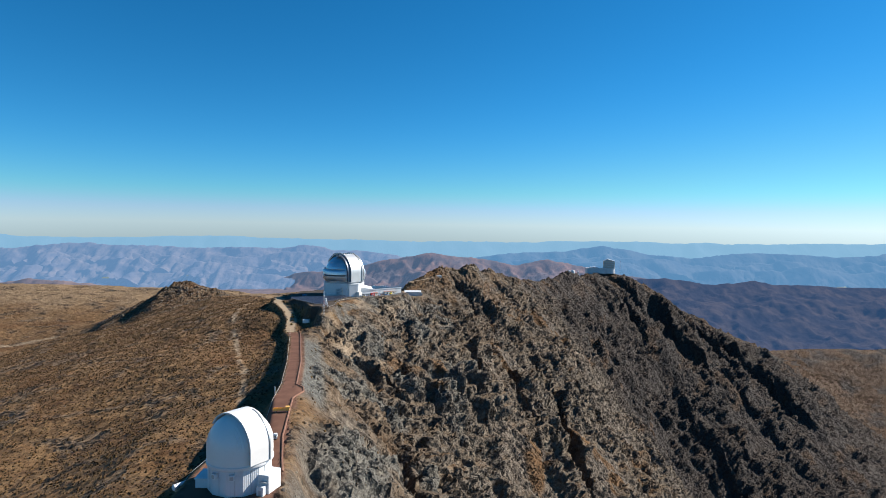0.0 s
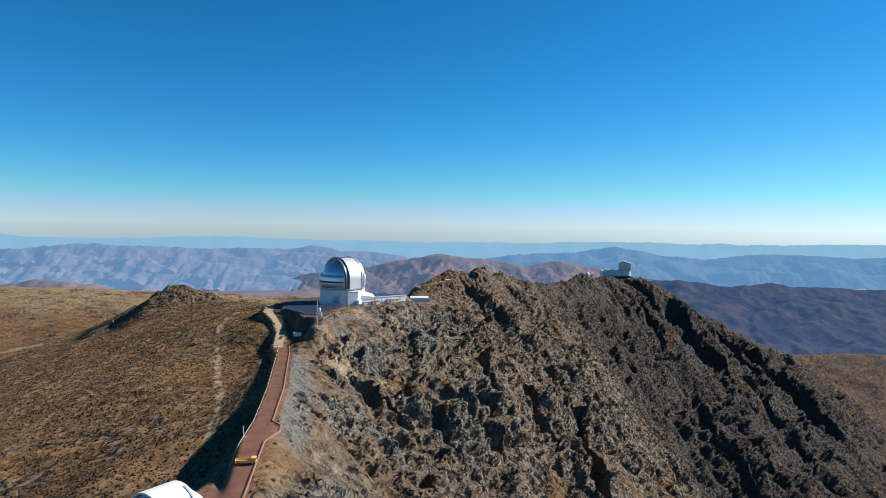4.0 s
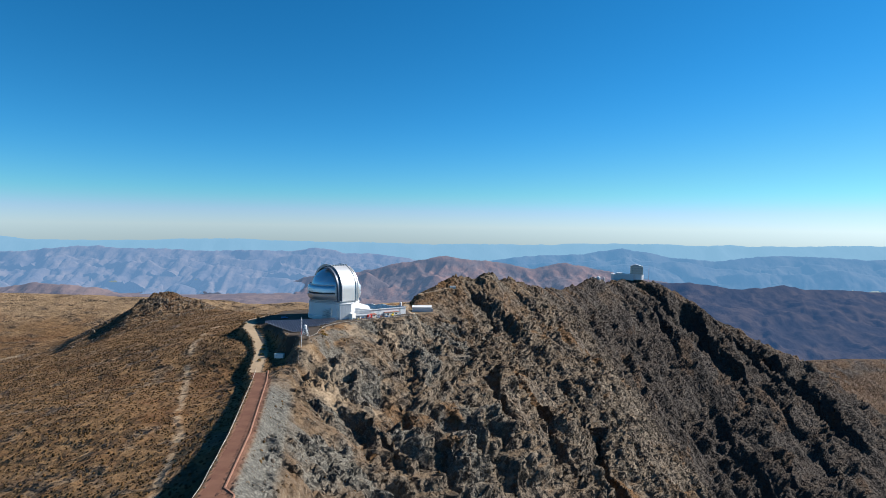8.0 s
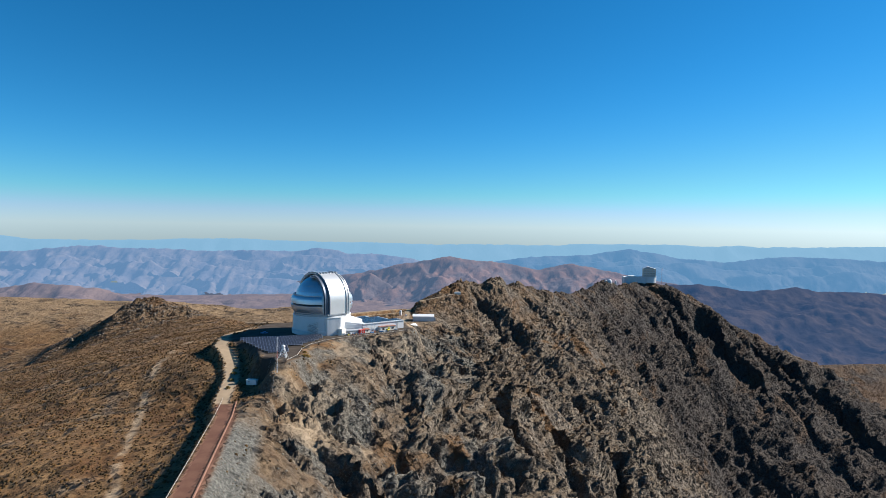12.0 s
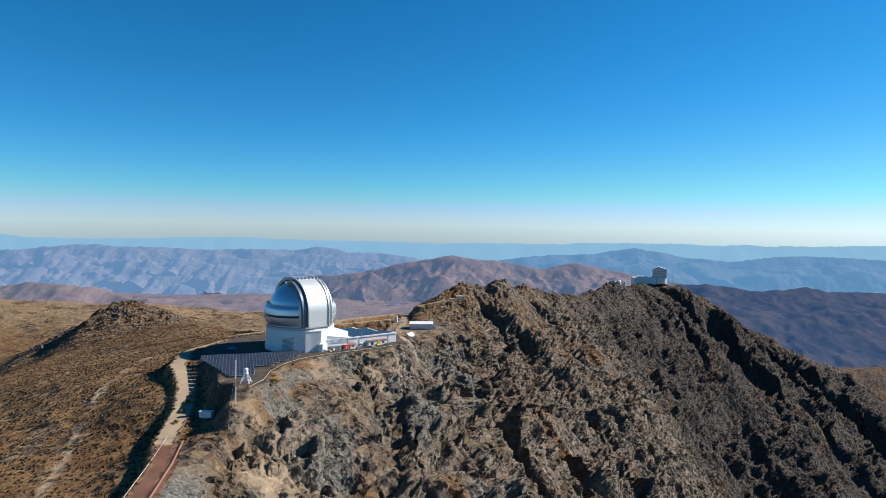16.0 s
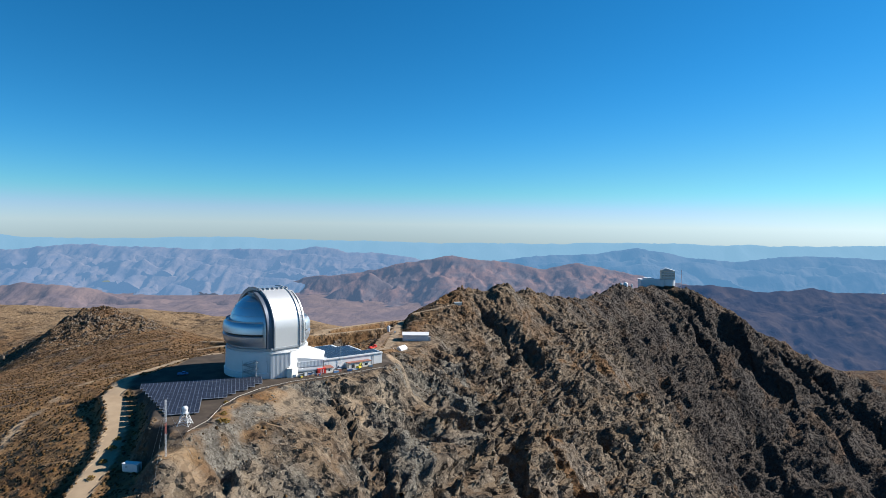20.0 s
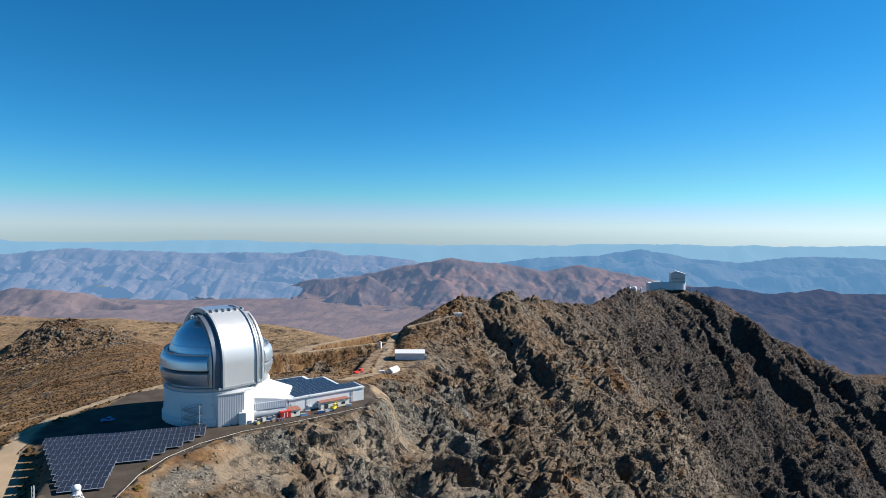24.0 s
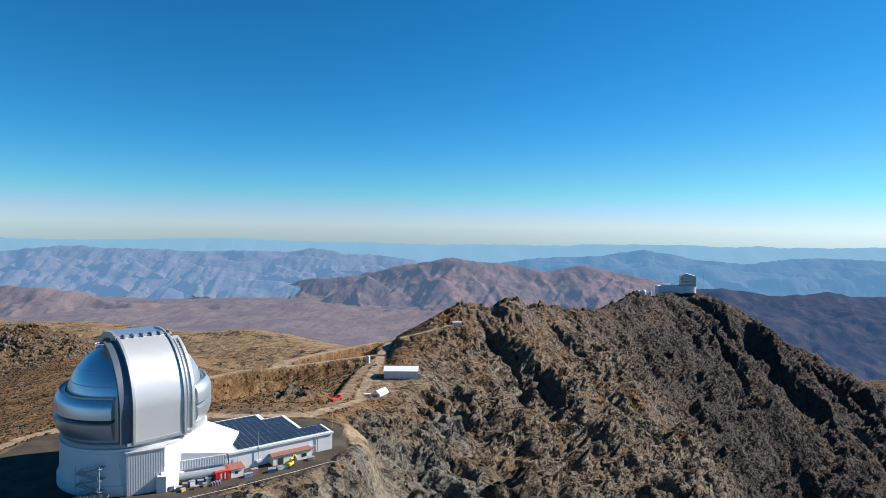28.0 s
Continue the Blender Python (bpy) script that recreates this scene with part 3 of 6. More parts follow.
def crags(x, y, d, h, rock, out, far, steep, near_top, broad, broad_far, warp, u, v):
    """The broken rock that stands on the bare mountain, and the shares of its blocks."""
    wx, wy = 1.6 * fbm(x / 9, y / 9, 211, 3), 1.6 * fbm(x / 9, y / 9, 212, 3)
    big, big_j = facets((u + 1.2 * wx) / 18, (v + 1.2 * wy) / 30, 201)
    mid, mid_j = facets((u + 0.6 * wx) / 6.5, (v + 0.6 * wy) / 10, 207)
    small, small_j = facets((y + 0.25 * x + 0.5 * wx) / 2.7, (x + 0.5 * wy) / 4.4, 209, 1.3)
    gx, gy = fall_at(x, y)
    gx = gx - 0.35 * smooth01(d, 0, 30)
    rx, ry = x + 0.7 * warp + 0.7 * wx, y + 1.1 * warp + 0.7 * wy
    brow = np.exp(-((d - 75) / 65) ** 2) * smooth01(x, 520, 640) * (1 - smooth01(x, 950, 1150))
    crag = 8.0 * broad * (1 - far) * near_top + 7 * far * (broad_far - 0.1)
    bare = 0.32 + 0.2 * far + 0.6 * out
    jut = np.zeros(x.shape)
    for size, high, seed, keep, lean in ((95, 22.0, 501, 0.18 + far * (0.06 + 0.9 * brow), 0), (44, 7.5, 511, 0.35 + 0.65 * bare, 1), (20, 4.8, 521, bare, 1), (9, 2.6, 531, bare, 1), (4.2, 1.0, 541, bare * (1 - far), 1)):
        wave, sx, sy = ribs(rx, ry, size, seed, gx, gy, 1.4)
        amp = high * keep * near_top
        if lean:
            jut = jut + amp * wave
        else:
            crag = crag + amp * wave
        gx, gy = gx + 0.9 * amp * sx, gy + 0.9 * amp * sy
    huge, huge_j = facets((u + 4 * wx) / 38, (v + 4 * wy) / 56, 203)
    jut = jut + (near_top * (1.6 + out * 8.5 * big * (0.7 + 0.3 * smooth01(big_j, 0, 0.12))) + near_top * far * 18 * (0.25 + out) * (huge - 0.3)
                 + (0.3 + 0.8 * out) * 4.3 * mid * (0.6 + 0.4 * smooth01(mid_j, 0, 0.15))
                 + (0.4 + 0.7 * out) * (1 - 0.7 * far) * 1.7 * small * (0.6 + 0.4 * smooth01(small_j, 0, 0.2)) + (0.3 + out) * 0.5 * ridged(x / 7.5, y / 6, 31, 3)
                 + 0.35 * vnoise(x / 1.9, y / 1.9, 43))
    crag = rock * (crag + (1 - 0.32 * steep) * jut)
    step = 8.0 + 2.5 * vnoise(x / 90, y / 90, 3)
    level = (h + crag) / step
    saw = level - np.floor(level)
    crag = crag + rock * steep * (0.3 + out) * 4.2 * (smooth01(saw, 0.28, 0.45) - saw)
    return crag - 9.5 * rock * steep, mid, small, big, 0.72 * rock * steep * jut


def mountain(x, y):
    """Height of the ground and the colour zones: grass, dirt road, talus, pale track, yard, rusty grass."""
    h = base_height(x, y)
    d, _ = along(x, y, MAIN)
    hill = np.exp(-(((x + 335) / 85) ** 2 + ((y - 388) / 70) ** 2))
    crown = np.exp(-(((x - 150) / 60) ** 2 + ((y - 420) / 45) ** 2))
    behind = smooth01(y, 240, 400)
    warp = 26 * fbm(x / 110, y / 110, 5, 4)
    u, v = y - 0.04 * x + 1.2 * warp, x + 0.8 * warp
    h = carve(x, y, h)
    rock = np.clip(smooth01(d, 2, 26) + hill + 0.9 * smooth01(d, -30, 0) * behind + crown, 0, 1)
    far = smooth01(y, 350, 900)
    steep = smooth01(d, 8, 90)
    near_top = 0.3 + 0.7 * steep
    broad_far = ridged((0.8 * x + 0.6 * y + warp) / 105, (0.6 * x - 0.8 * y) / 380, 15, 4)
    bluff = np.exp(-(((x - 26) / 24) ** 2 + ((y + 108) / 17) ** 2))
    shelf = np.exp(-(((x - 0.9 * (y + 130) - 34) / 26) ** 2 + ((y + 132) / 15) ** 2))
    broad = ridged(u / 70, v / 190, 11, 3)
    brow = np.exp(-((d - 75) / 65) ** 2) * smooth01(x, 520, 640) * (1 - smooth01(x, 950, 1150))
    out = smooth01(ridged(u / 34, v / 58, 23, 4) + 0.35 * broad + 0.14 * steep + 0.9 * bluff - 0.9 * shelf + 0.35 * fbm(x / 60, y / 60, 24, 2) + far * (0.8 * brow - 0.22), 0.06, 0.24)
    near_top = np.maximum(near_top, 0.8 * bluff)
    crag, mid, small, tall, push = (np.zeros(x.shape) for _ in range(5))
    on = (rock > 0.004) | (np.exp(-(((x - 4) / 16) ** 2 + ((y - 158) / 24) ** 2)) > 0.01)
    crag[on], mid[on], small[on], tall[on], push[on] = crags(x[on], y[on], d[on], h[on], rock[on], out[on], far[on], steep[on], near_top[on], broad[on], broad_far[on], warp[on], u[on], v[on])
    south = 0.4 * (x - 10) - y - 116 + 5 * fbm(x / 9, y / 9, 85, 3)
    scarp = smooth01(south, 0, 5) * (1 - smooth01(south, 9, 36)) * smooth01(x, -2, 8) * (1 - smooth01(x, 46, 62))
    crag = crag + (-11 + 4 * mid + 2 * small) * scarp
    block = mid
    bluff_b = np.exp(-(((x - 478) / 36) ** 4 + ((y - 1008) / 34) ** 4))
    horn = np.exp(-(((x - 161) / 17) ** 4 + ((y - 414) / 20) ** 4))
    crag = crag * (1 - 0.6 * horn) + horn * (9 + 5 * tall + 4 * mid + 2.0 * small) + 2.5 * crown * ridged(u / 14, v / 14, 76, 3)
    crag = crag + bluff_b * (5 + 8 * tall + 5 * mid) + hill * (4 * ridged(x / 19, y / 19, 78, 4) + 3.5 * block + 1.8 * small)
    meadow = (1 - rock) * (2.2 * fbm(x / 55, y / 55, 51, 4) + 0.5 * np.maximum(ridged(x / 13, y / 13, 61, 3), 0) + 0.1 * fbm(x / 2.5, y / 2.5, 66, 2))
    knoll = np.exp(-(((x - 4) / 16) ** 2 + ((y - 158) / 24) ** 2))
    h = h + crag + meadow + knoll * (5 + 5 * ridged(x / 11, y / 9, 79, 3) + 5 * block + 2 * small)
    grass = (1 - rock) * (1 - 0.75 * smooth01(ridged(x / 40, y / 25, 88, 4) + 0.5 * fbm(x / 15, y / 15, 89, 3), 0.2, 0.7))
    grass = grass * (1 - 0.85 * smooth01(x, 700, 1000))
    grass = grass * (1 - np.clip(1.6 * knoll - 0.2, 0, 1))
    grass = np.maximum(grass, 0.4 * rock * (1 - steep) * smooth01(fbm(x / 30, y / 30, 91, 4), 0.0, 0.5))
    talus = 0.85 * smooth01(fbm(x / 34, y / 34, 95, 4) - 0.004 * np.abs(d - 45), 0.05, 0.5) * rock * (1 - smooth01(d, 90, 150)) * (1 - 0.8 * smooth01(y, 120, 240))
    patch = smooth01(fbm(x / 46 + 0.01 * d, y / 40, 97, 4), 0.5, 0.85) * rock * smooth01(d, 30, 80) * (0.8 - 0.5 * far) * (1 - 0.8 * out)
    patch = np.maximum(patch, 0.75 * np.exp(-(((x - 88) / 34) ** 2 + ((y - 352) / 60) ** 2)) * smooth01(fbm(x / 16, y / 16, 84, 3), -0.5, 0.3) * (1 - horn))
    patch = np.maximum(patch, 0.45 * smooth01(x + 30 * fbm(x / 60, y / 60, 613, 3), 1080, 1200) * smooth01(y, 1150, 1300) * smooth01(fbm(x / 50, y / 50, 612, 4), -0.5, 0.2))
    dirt, pale, yard = np.zeros(x.shape), np.zeros(x.shape), np.zeros(x.shape)
    # paths
    for nodes, half, bank, kind in ((OLD_TRACK, 1.6, 3, "faint"), (FAR_TRACK, 5, 6, "far"), (LONG_TRACK, 3, 5, "pale"), (LONG_TRACK_B, 2, 4, "pale"), (PEAK_TRACK, 2, 4, "pale"),
                                    (BACK_ROAD, 3.6, 7, "pale"), (BACK_SPUR, 3.6, 5, "brown")):
        dd, (z,) = along(x, y, nodes)
        a = np.abs(dd) + 0.5 * fbm(x / 6, y / 6, 99, 2)
        if kind in ("faint", "far"):
            pale = np.maximum(pale, (1 - smooth01(a, half * 0.5, half + 1.5)) * (0.62 if kind == "faint" else 0.8) * smooth01(fbm(x / 9, y / 9, 98, 3), -0.9, -0.1))
            continue
        h = lay(h, a, z, half, bank)
        on = 1 - smooth01(a, half - 0.6, half + 0.6)
        pale = np.maximum(pale, on * (0.8 if kind == "pale" else 0.4))
        dirt = np.maximum(dirt, on * (0.0 if kind == "pale" else 0.5))
    a = np.abs(polygon_distance(x, y, SHED_LOT))
    s = polygon_distance(x, y, SHED_LOT)
    h, pale = lay(h, s, -26.4, 0, 8), np.maximum(pale, 0.3 * (1 - smooth01(s + 3 * fbm(x / 7, y / 7, 86, 3), -4, 3)))
    s = polygon_distance(x, y, YARD)
    h, yard = lay(h, s, 0.0, 0, 14), np.maximum(yard, 1 - smooth01(s + 2 * fbm(x / 8, y / 8, 92, 3), -1.5, 1.0))
    # spoil heap beside the annex, and the bare bank below the yard
    heap = polygon_distance(x, y, HEAP) + 1.2 * fbm(x / 5, y / 5, 90, 2)
    tip = -0.6 - 0.46 * np.maximum(x - 60, 0) - 0.12 * np.maximum(12 - y, 0)
    h = np.where(heap < 11, h + (tip + 0.25 * np.minimum(h - tip, 0) - h) * (1 - smooth01(heap, -1, 8)), h)
    pale = np.maximum(pale, 0.7 * (1 - smooth01(heap, 0, 1.6)))
    dirt = np.maximum(dirt, 0.8 * smooth01(np.exp(-(((x - 57) / 8) ** 2 + ((y - 38) / 6) ** 2)), 0.4, 0.6))
    skirt = (1 - smooth01(s, 8, 48)) * smooth01(s, 0, 2) * smooth01(x, -14, 6)
    talus = np.maximum(talus * (1 - skirt), skirt * 0.85 * smooth01(fbm(x / 16, y / 16, 93, 3), -0.2, 0.4))
    pale = np.maximum(pale, 0.35 * skirt * smooth01(fbm(x / 13, y / 13, 94, 3), -0.1, 0.5))
    # the tan shelf below the bluff, and the cabin's ledge
    pale = np.maximum(pale, 0.6 * smooth01(shelf, 0.35, 0.7) * smooth01(fbm(x / 11, y / 11, 87, 3), -0.7, 0.1))
    ledge = np.hypot((x + 17.5) / 1.3, y + 103)
    h = lay(h, ledge, -14.0, 4.0, 7.0)
    h = lay(h, np.hypot(x + 0.4, y + 112), -4.4, 2.5, 9.0)
    s = polygon_distance(x, y, DOME_LOT)
    h = h - 8 * smooth01(s, 5, 13) * (1 - smooth01(s, 18, 75)) * (1 - smooth01(x, 8, 18))
    h, dirt = lay(h, s, -17.0, 0, 12), np.maximum(dirt, 1 - smooth01(s, -1, 2))
    dd, (z,) = along(x, y, ROAD)
    a = np.abs(dd)
    drop = smooth01(-dd, 3.2, 8) * (1 - smooth01(-dd, 20, 75)) * smooth01(y, -375, -340) * (1 - smooth01(y, -120, -90))
    h = h - 4.5 * drop
    h = lay(h, np.where(dd < 0, a + 0.4, a - 2.5 * smooth01(y, -128, -115)), z, 4.6, np.where(dd < 0, 4.0, 9.0))
    tail = smooth01(y, -130, -126)
    on = 1 - smooth01(a, 2.9 + 1.0 * tail, 3.5 + 1.0 * tail)
    dirt = np.maximum(dirt * (1 - on * tail), on * (1 - tail))
    pale = np.maximum(pale * (1 - on * (1 - tail)), on * tail)
    berm = (1 - smooth01(np.abs(dd - 4.4), 1.8, 3.0)) * (1 - tail) * smooth01(y, -345, -335)
    dirt = np.maximum(dirt, 0.85 * berm)
    spill = (1 - smooth01(np.abs(dd - 13), 4, 10)) * smooth01(y, -330, -300) * (1 - smooth01(y, -170, -120)) * (dd > 0)
    talus = np.maximum(talus, spill)
    cut = np.clip(1 - np.maximum(dirt, np.maximum(pale, yard)), 0, 1)
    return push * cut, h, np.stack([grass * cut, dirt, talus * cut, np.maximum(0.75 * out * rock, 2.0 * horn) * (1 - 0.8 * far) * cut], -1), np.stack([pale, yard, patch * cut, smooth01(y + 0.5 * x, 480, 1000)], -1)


def graded(*runs):
    """Grid lines: runs of (from, to, spacing at from, spacing at to)."""
    out = []
    for a, b, sa, sb in runs:
        x = a
        while x < b - 0.3 * sb:
            out.append(x)
            x += sa + (sb - sa) * (x - a) / (b - a)
    return np.array(out + [runs[-1][1]])


def sheet(name, xs, ys, heights, material, shift_x=0.0, shift_y=0.0):
    """One sheet of ground over a grid of lines."""
    gx, gy = np.meshgrid(xs, ys)
    nx, ny = len(xs), len(ys)
    co = np.stack([gx + shift_x, gy + shift_y, heights], -1).reshape(-1, 3)
    i = np.arange(nx * ny).reshape(ny, nx)
    quads = np.stack([i[:-1, :-1], i[:-1, 1:], i[1:, 1:], i[1:, :-1]], -1).reshape(-1, 4)
    me = bpy.data.meshes.new(name)
    me.vertices.add(len(co))
    me.vertices.foreach_set("co", co.astype(np.float32).ravel())
    me.loops.add(quads.size)
    me.loops.foreach_set("vertex_index", quads.ravel().astype(np.int32))
    me.polygons.add(len(quads))
    me.polygons.foreach_set("loop_start", np.arange(0, quads.size, 4, dtype=np.int32))
    me.update(calc_edges=True)
    me.materials.append(material)
    return me


XS = graded((-2700, -900, 60, 22), (-900, -420, 22, 6), (-420, -110, 6, 2.0), (-110, -30, 1.6, 1.3), (-30, 210, 1.1, 1.1), (210, 400, 1.2, 2.4), (400, 1000, 2.4, 3.8), (1000, 1600, 4, 14), (1600, 2500, 14, 60))
YS = graded((-900, -470, 30, 3), (-470, -380, 1.9, 1.2), (-380, 80, 1.15, 1.25), (80, 460, 1.3, 2.4), (460, 1180, 2.4, 3.4), (1180, 2500, 4, 50))
GX, GY = np.meshgrid(XS, YS)
PUSH, GROUND_H, zone_a, zone_b = mountain(GX, GY)
# broken rock does not lie on a grid
loose = np.clip(zone_a[..., 3], 0, 1) * (GX > -200) * (GX < 900) * (GY < 1180)
JX, JY = (loose * (0.36 - 0.2 * smooth01(GY, 350, 700)) * min_gap[None, :] * (2 * hash01(np.arange(GX.size).reshape(GX.shape), 0 * GX, s) - 1) for min_gap, s in ((np.gradient(XS), 301), (np.gradient(XS), 302)))
# soil and scree lie where the ground is gentle, bare rock where it is steep
_soft = GROUND_H.copy()
for _ in range(2):
    _pad = np.pad(_soft, 1, mode="edge")
    _soft = (_pad[1:-1, 1:-1] + _pad[:-2, 1:-1] + _pad[2:, 1:-1] + _pad[1:-1, :-2] + _pad[1:-1, 2:]) / 5
_sy, _sx = np.gradient(_soft, YS, XS)
soil = 1 - smooth01(np.hypot(_sx, _sy), 0.65, 1.15)
plain = smooth01(GY + 40 * fbm(GX / 90, GY / 60, 611, 3), 440, 540) * (1 - smooth01(GX, -60, 60))
zone_c = np.stack([soil, plain, 0 * soil, 0 * soil + 1], -1)
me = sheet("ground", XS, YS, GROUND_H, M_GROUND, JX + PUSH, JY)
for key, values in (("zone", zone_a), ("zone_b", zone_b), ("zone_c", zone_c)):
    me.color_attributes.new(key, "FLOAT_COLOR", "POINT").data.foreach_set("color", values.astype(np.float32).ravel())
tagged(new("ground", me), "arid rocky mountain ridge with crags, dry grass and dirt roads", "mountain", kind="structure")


def floor_at(x, y):
    """Height of the ground sheet at a place."""
    i, j = int(np.searchsorted(XS, x)) - 1, int(np.searchsorted(YS, y)) - 1
    u, v = (x - XS[i]) / (XS[i + 1] - XS[i]), (y - YS[j]) / (YS[j + 1] - YS[j])
    g = GROUND_H
    return float((g[j, i] * (1 - u) + g[j, i + 1] * u) * (1 - v) + (g[j + 1, i] * (1 - u) + g[j + 1, i + 1] * u) * v)


# ---- far land ----
def far_sheet(name, label, nodes, front, back, material, relief, seed, y0, y1, step=16.0, jag=0.0, wave=260.0):
    """A far range: a crest line of (x, y, z), falling to the front and the back, with uneven tops and cut by gullies."""
    xs, ys = np.arange(nodes[0][0], nodes[-1][0] + 1, step), np.arange(y0, y1 + 1, step)
    x, y = np.meshgrid(xs, ys)
    cx, cy, cz = (np.array([n[k] for n in nodes], float) for k in range(3))
    crest_y, crest_z = np.interp(x, cx, cy), np.interp(x, cx, cz)
    crest_z = crest_z + jag * fbm(x / wave, 0 * x + seed, seed + 6, 4)
    d = y - crest_y + 45 * fbm(x / 220, y / 220, seed + 9, 2)
    wx, wy = 0.25 * wave * fbm(x / wave, y / wave, seed + 21, 3), 0.25 * wave * fbm(x / wave, y / wave, seed + 25, 3)
    n = 0.6 * ridged((x + 0.4 * y + wx) / wave, (y + wy) / (1.3 * wave), seed, 6, 0.55) + 0.5 * ridged((x - 0.7 * y + wy) / (0.42 * wave), (y + wx) / (0.7 * wave), seed + 31, 4, 0.55) - 0.35
    fall = np.where(d < 0, -d * front, d * back)
    h = crest_z - fall + relief * n * smooth01(np.abs(d), 5, 120) + 0.1 * relief * fbm(x / 50, y / 50, seed + 4, 3)
    me = sheet(name, xs, ys, h, material)
    return tagged(new(name, me), label, "mountains", kind="structure")


def lowered(nodes, forward, down):
    return [(x, y - forward, z - down) for x, y, z in nodes]


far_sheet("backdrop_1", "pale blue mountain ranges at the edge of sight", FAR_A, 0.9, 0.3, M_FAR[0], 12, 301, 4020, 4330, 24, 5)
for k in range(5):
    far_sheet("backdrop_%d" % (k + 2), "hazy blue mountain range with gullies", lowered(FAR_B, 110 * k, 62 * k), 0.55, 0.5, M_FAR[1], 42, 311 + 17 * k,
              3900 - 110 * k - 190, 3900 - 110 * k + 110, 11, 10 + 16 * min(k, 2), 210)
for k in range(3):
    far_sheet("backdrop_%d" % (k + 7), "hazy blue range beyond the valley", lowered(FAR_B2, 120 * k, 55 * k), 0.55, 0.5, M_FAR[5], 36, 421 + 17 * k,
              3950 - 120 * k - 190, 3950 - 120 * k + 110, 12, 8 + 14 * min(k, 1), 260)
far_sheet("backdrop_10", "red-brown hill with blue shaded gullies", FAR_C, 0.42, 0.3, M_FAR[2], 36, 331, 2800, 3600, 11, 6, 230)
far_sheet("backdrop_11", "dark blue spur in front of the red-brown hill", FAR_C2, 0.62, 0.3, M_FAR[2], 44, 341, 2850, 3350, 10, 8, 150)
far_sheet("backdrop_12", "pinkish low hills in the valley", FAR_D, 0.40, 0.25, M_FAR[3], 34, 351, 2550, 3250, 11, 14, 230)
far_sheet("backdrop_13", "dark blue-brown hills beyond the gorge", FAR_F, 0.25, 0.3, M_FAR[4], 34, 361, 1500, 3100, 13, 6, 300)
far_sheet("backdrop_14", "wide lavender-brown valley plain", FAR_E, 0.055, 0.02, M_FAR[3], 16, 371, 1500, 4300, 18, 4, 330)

# ---- silver telescope dome ----
def arch(bm, r0, r1, w0, w1, lo, hi, turn, zc, foot=None, segs=40):
    """A curved band over the dome, in the upright plane turned by `turn`: between two radii, two side offsets and two angles of height."""
    e, s = Vector((math.cos(turn), math.sin(turn), 0)), Vector((-math.sin(turn), math.cos(turn), 0))
    path = [("foot", 0)] if foot is not None else []
    path += [("arc", lo + (hi - lo) * k / segs) for k in range(segs + 1)]
    rings = []
    for kind, a in path:
        ring = []
        for r, w in ((r0, w0), (r1, w0), (r1, w1), (r0, w1)):
            p = e * r + Vector((0, 0, foot)) if kind == "foot" else e * (r * math.cos(radians(a))) + Vector((0, 0, zc + r * math.sin(radians(a))))
            ring.append(bm.verts.new(p + s * w))
        rings.append(ring)
    for p, q in zip(rings, rings[1:]):
        for k in range(4):
            j = (k + 1) % 4
            bm.faces.new((p[k], p[j], q[j], q[k]))
    bm.faces.new(rings[0][::-1])
    bm.faces.new(rings[-1])
    return bm


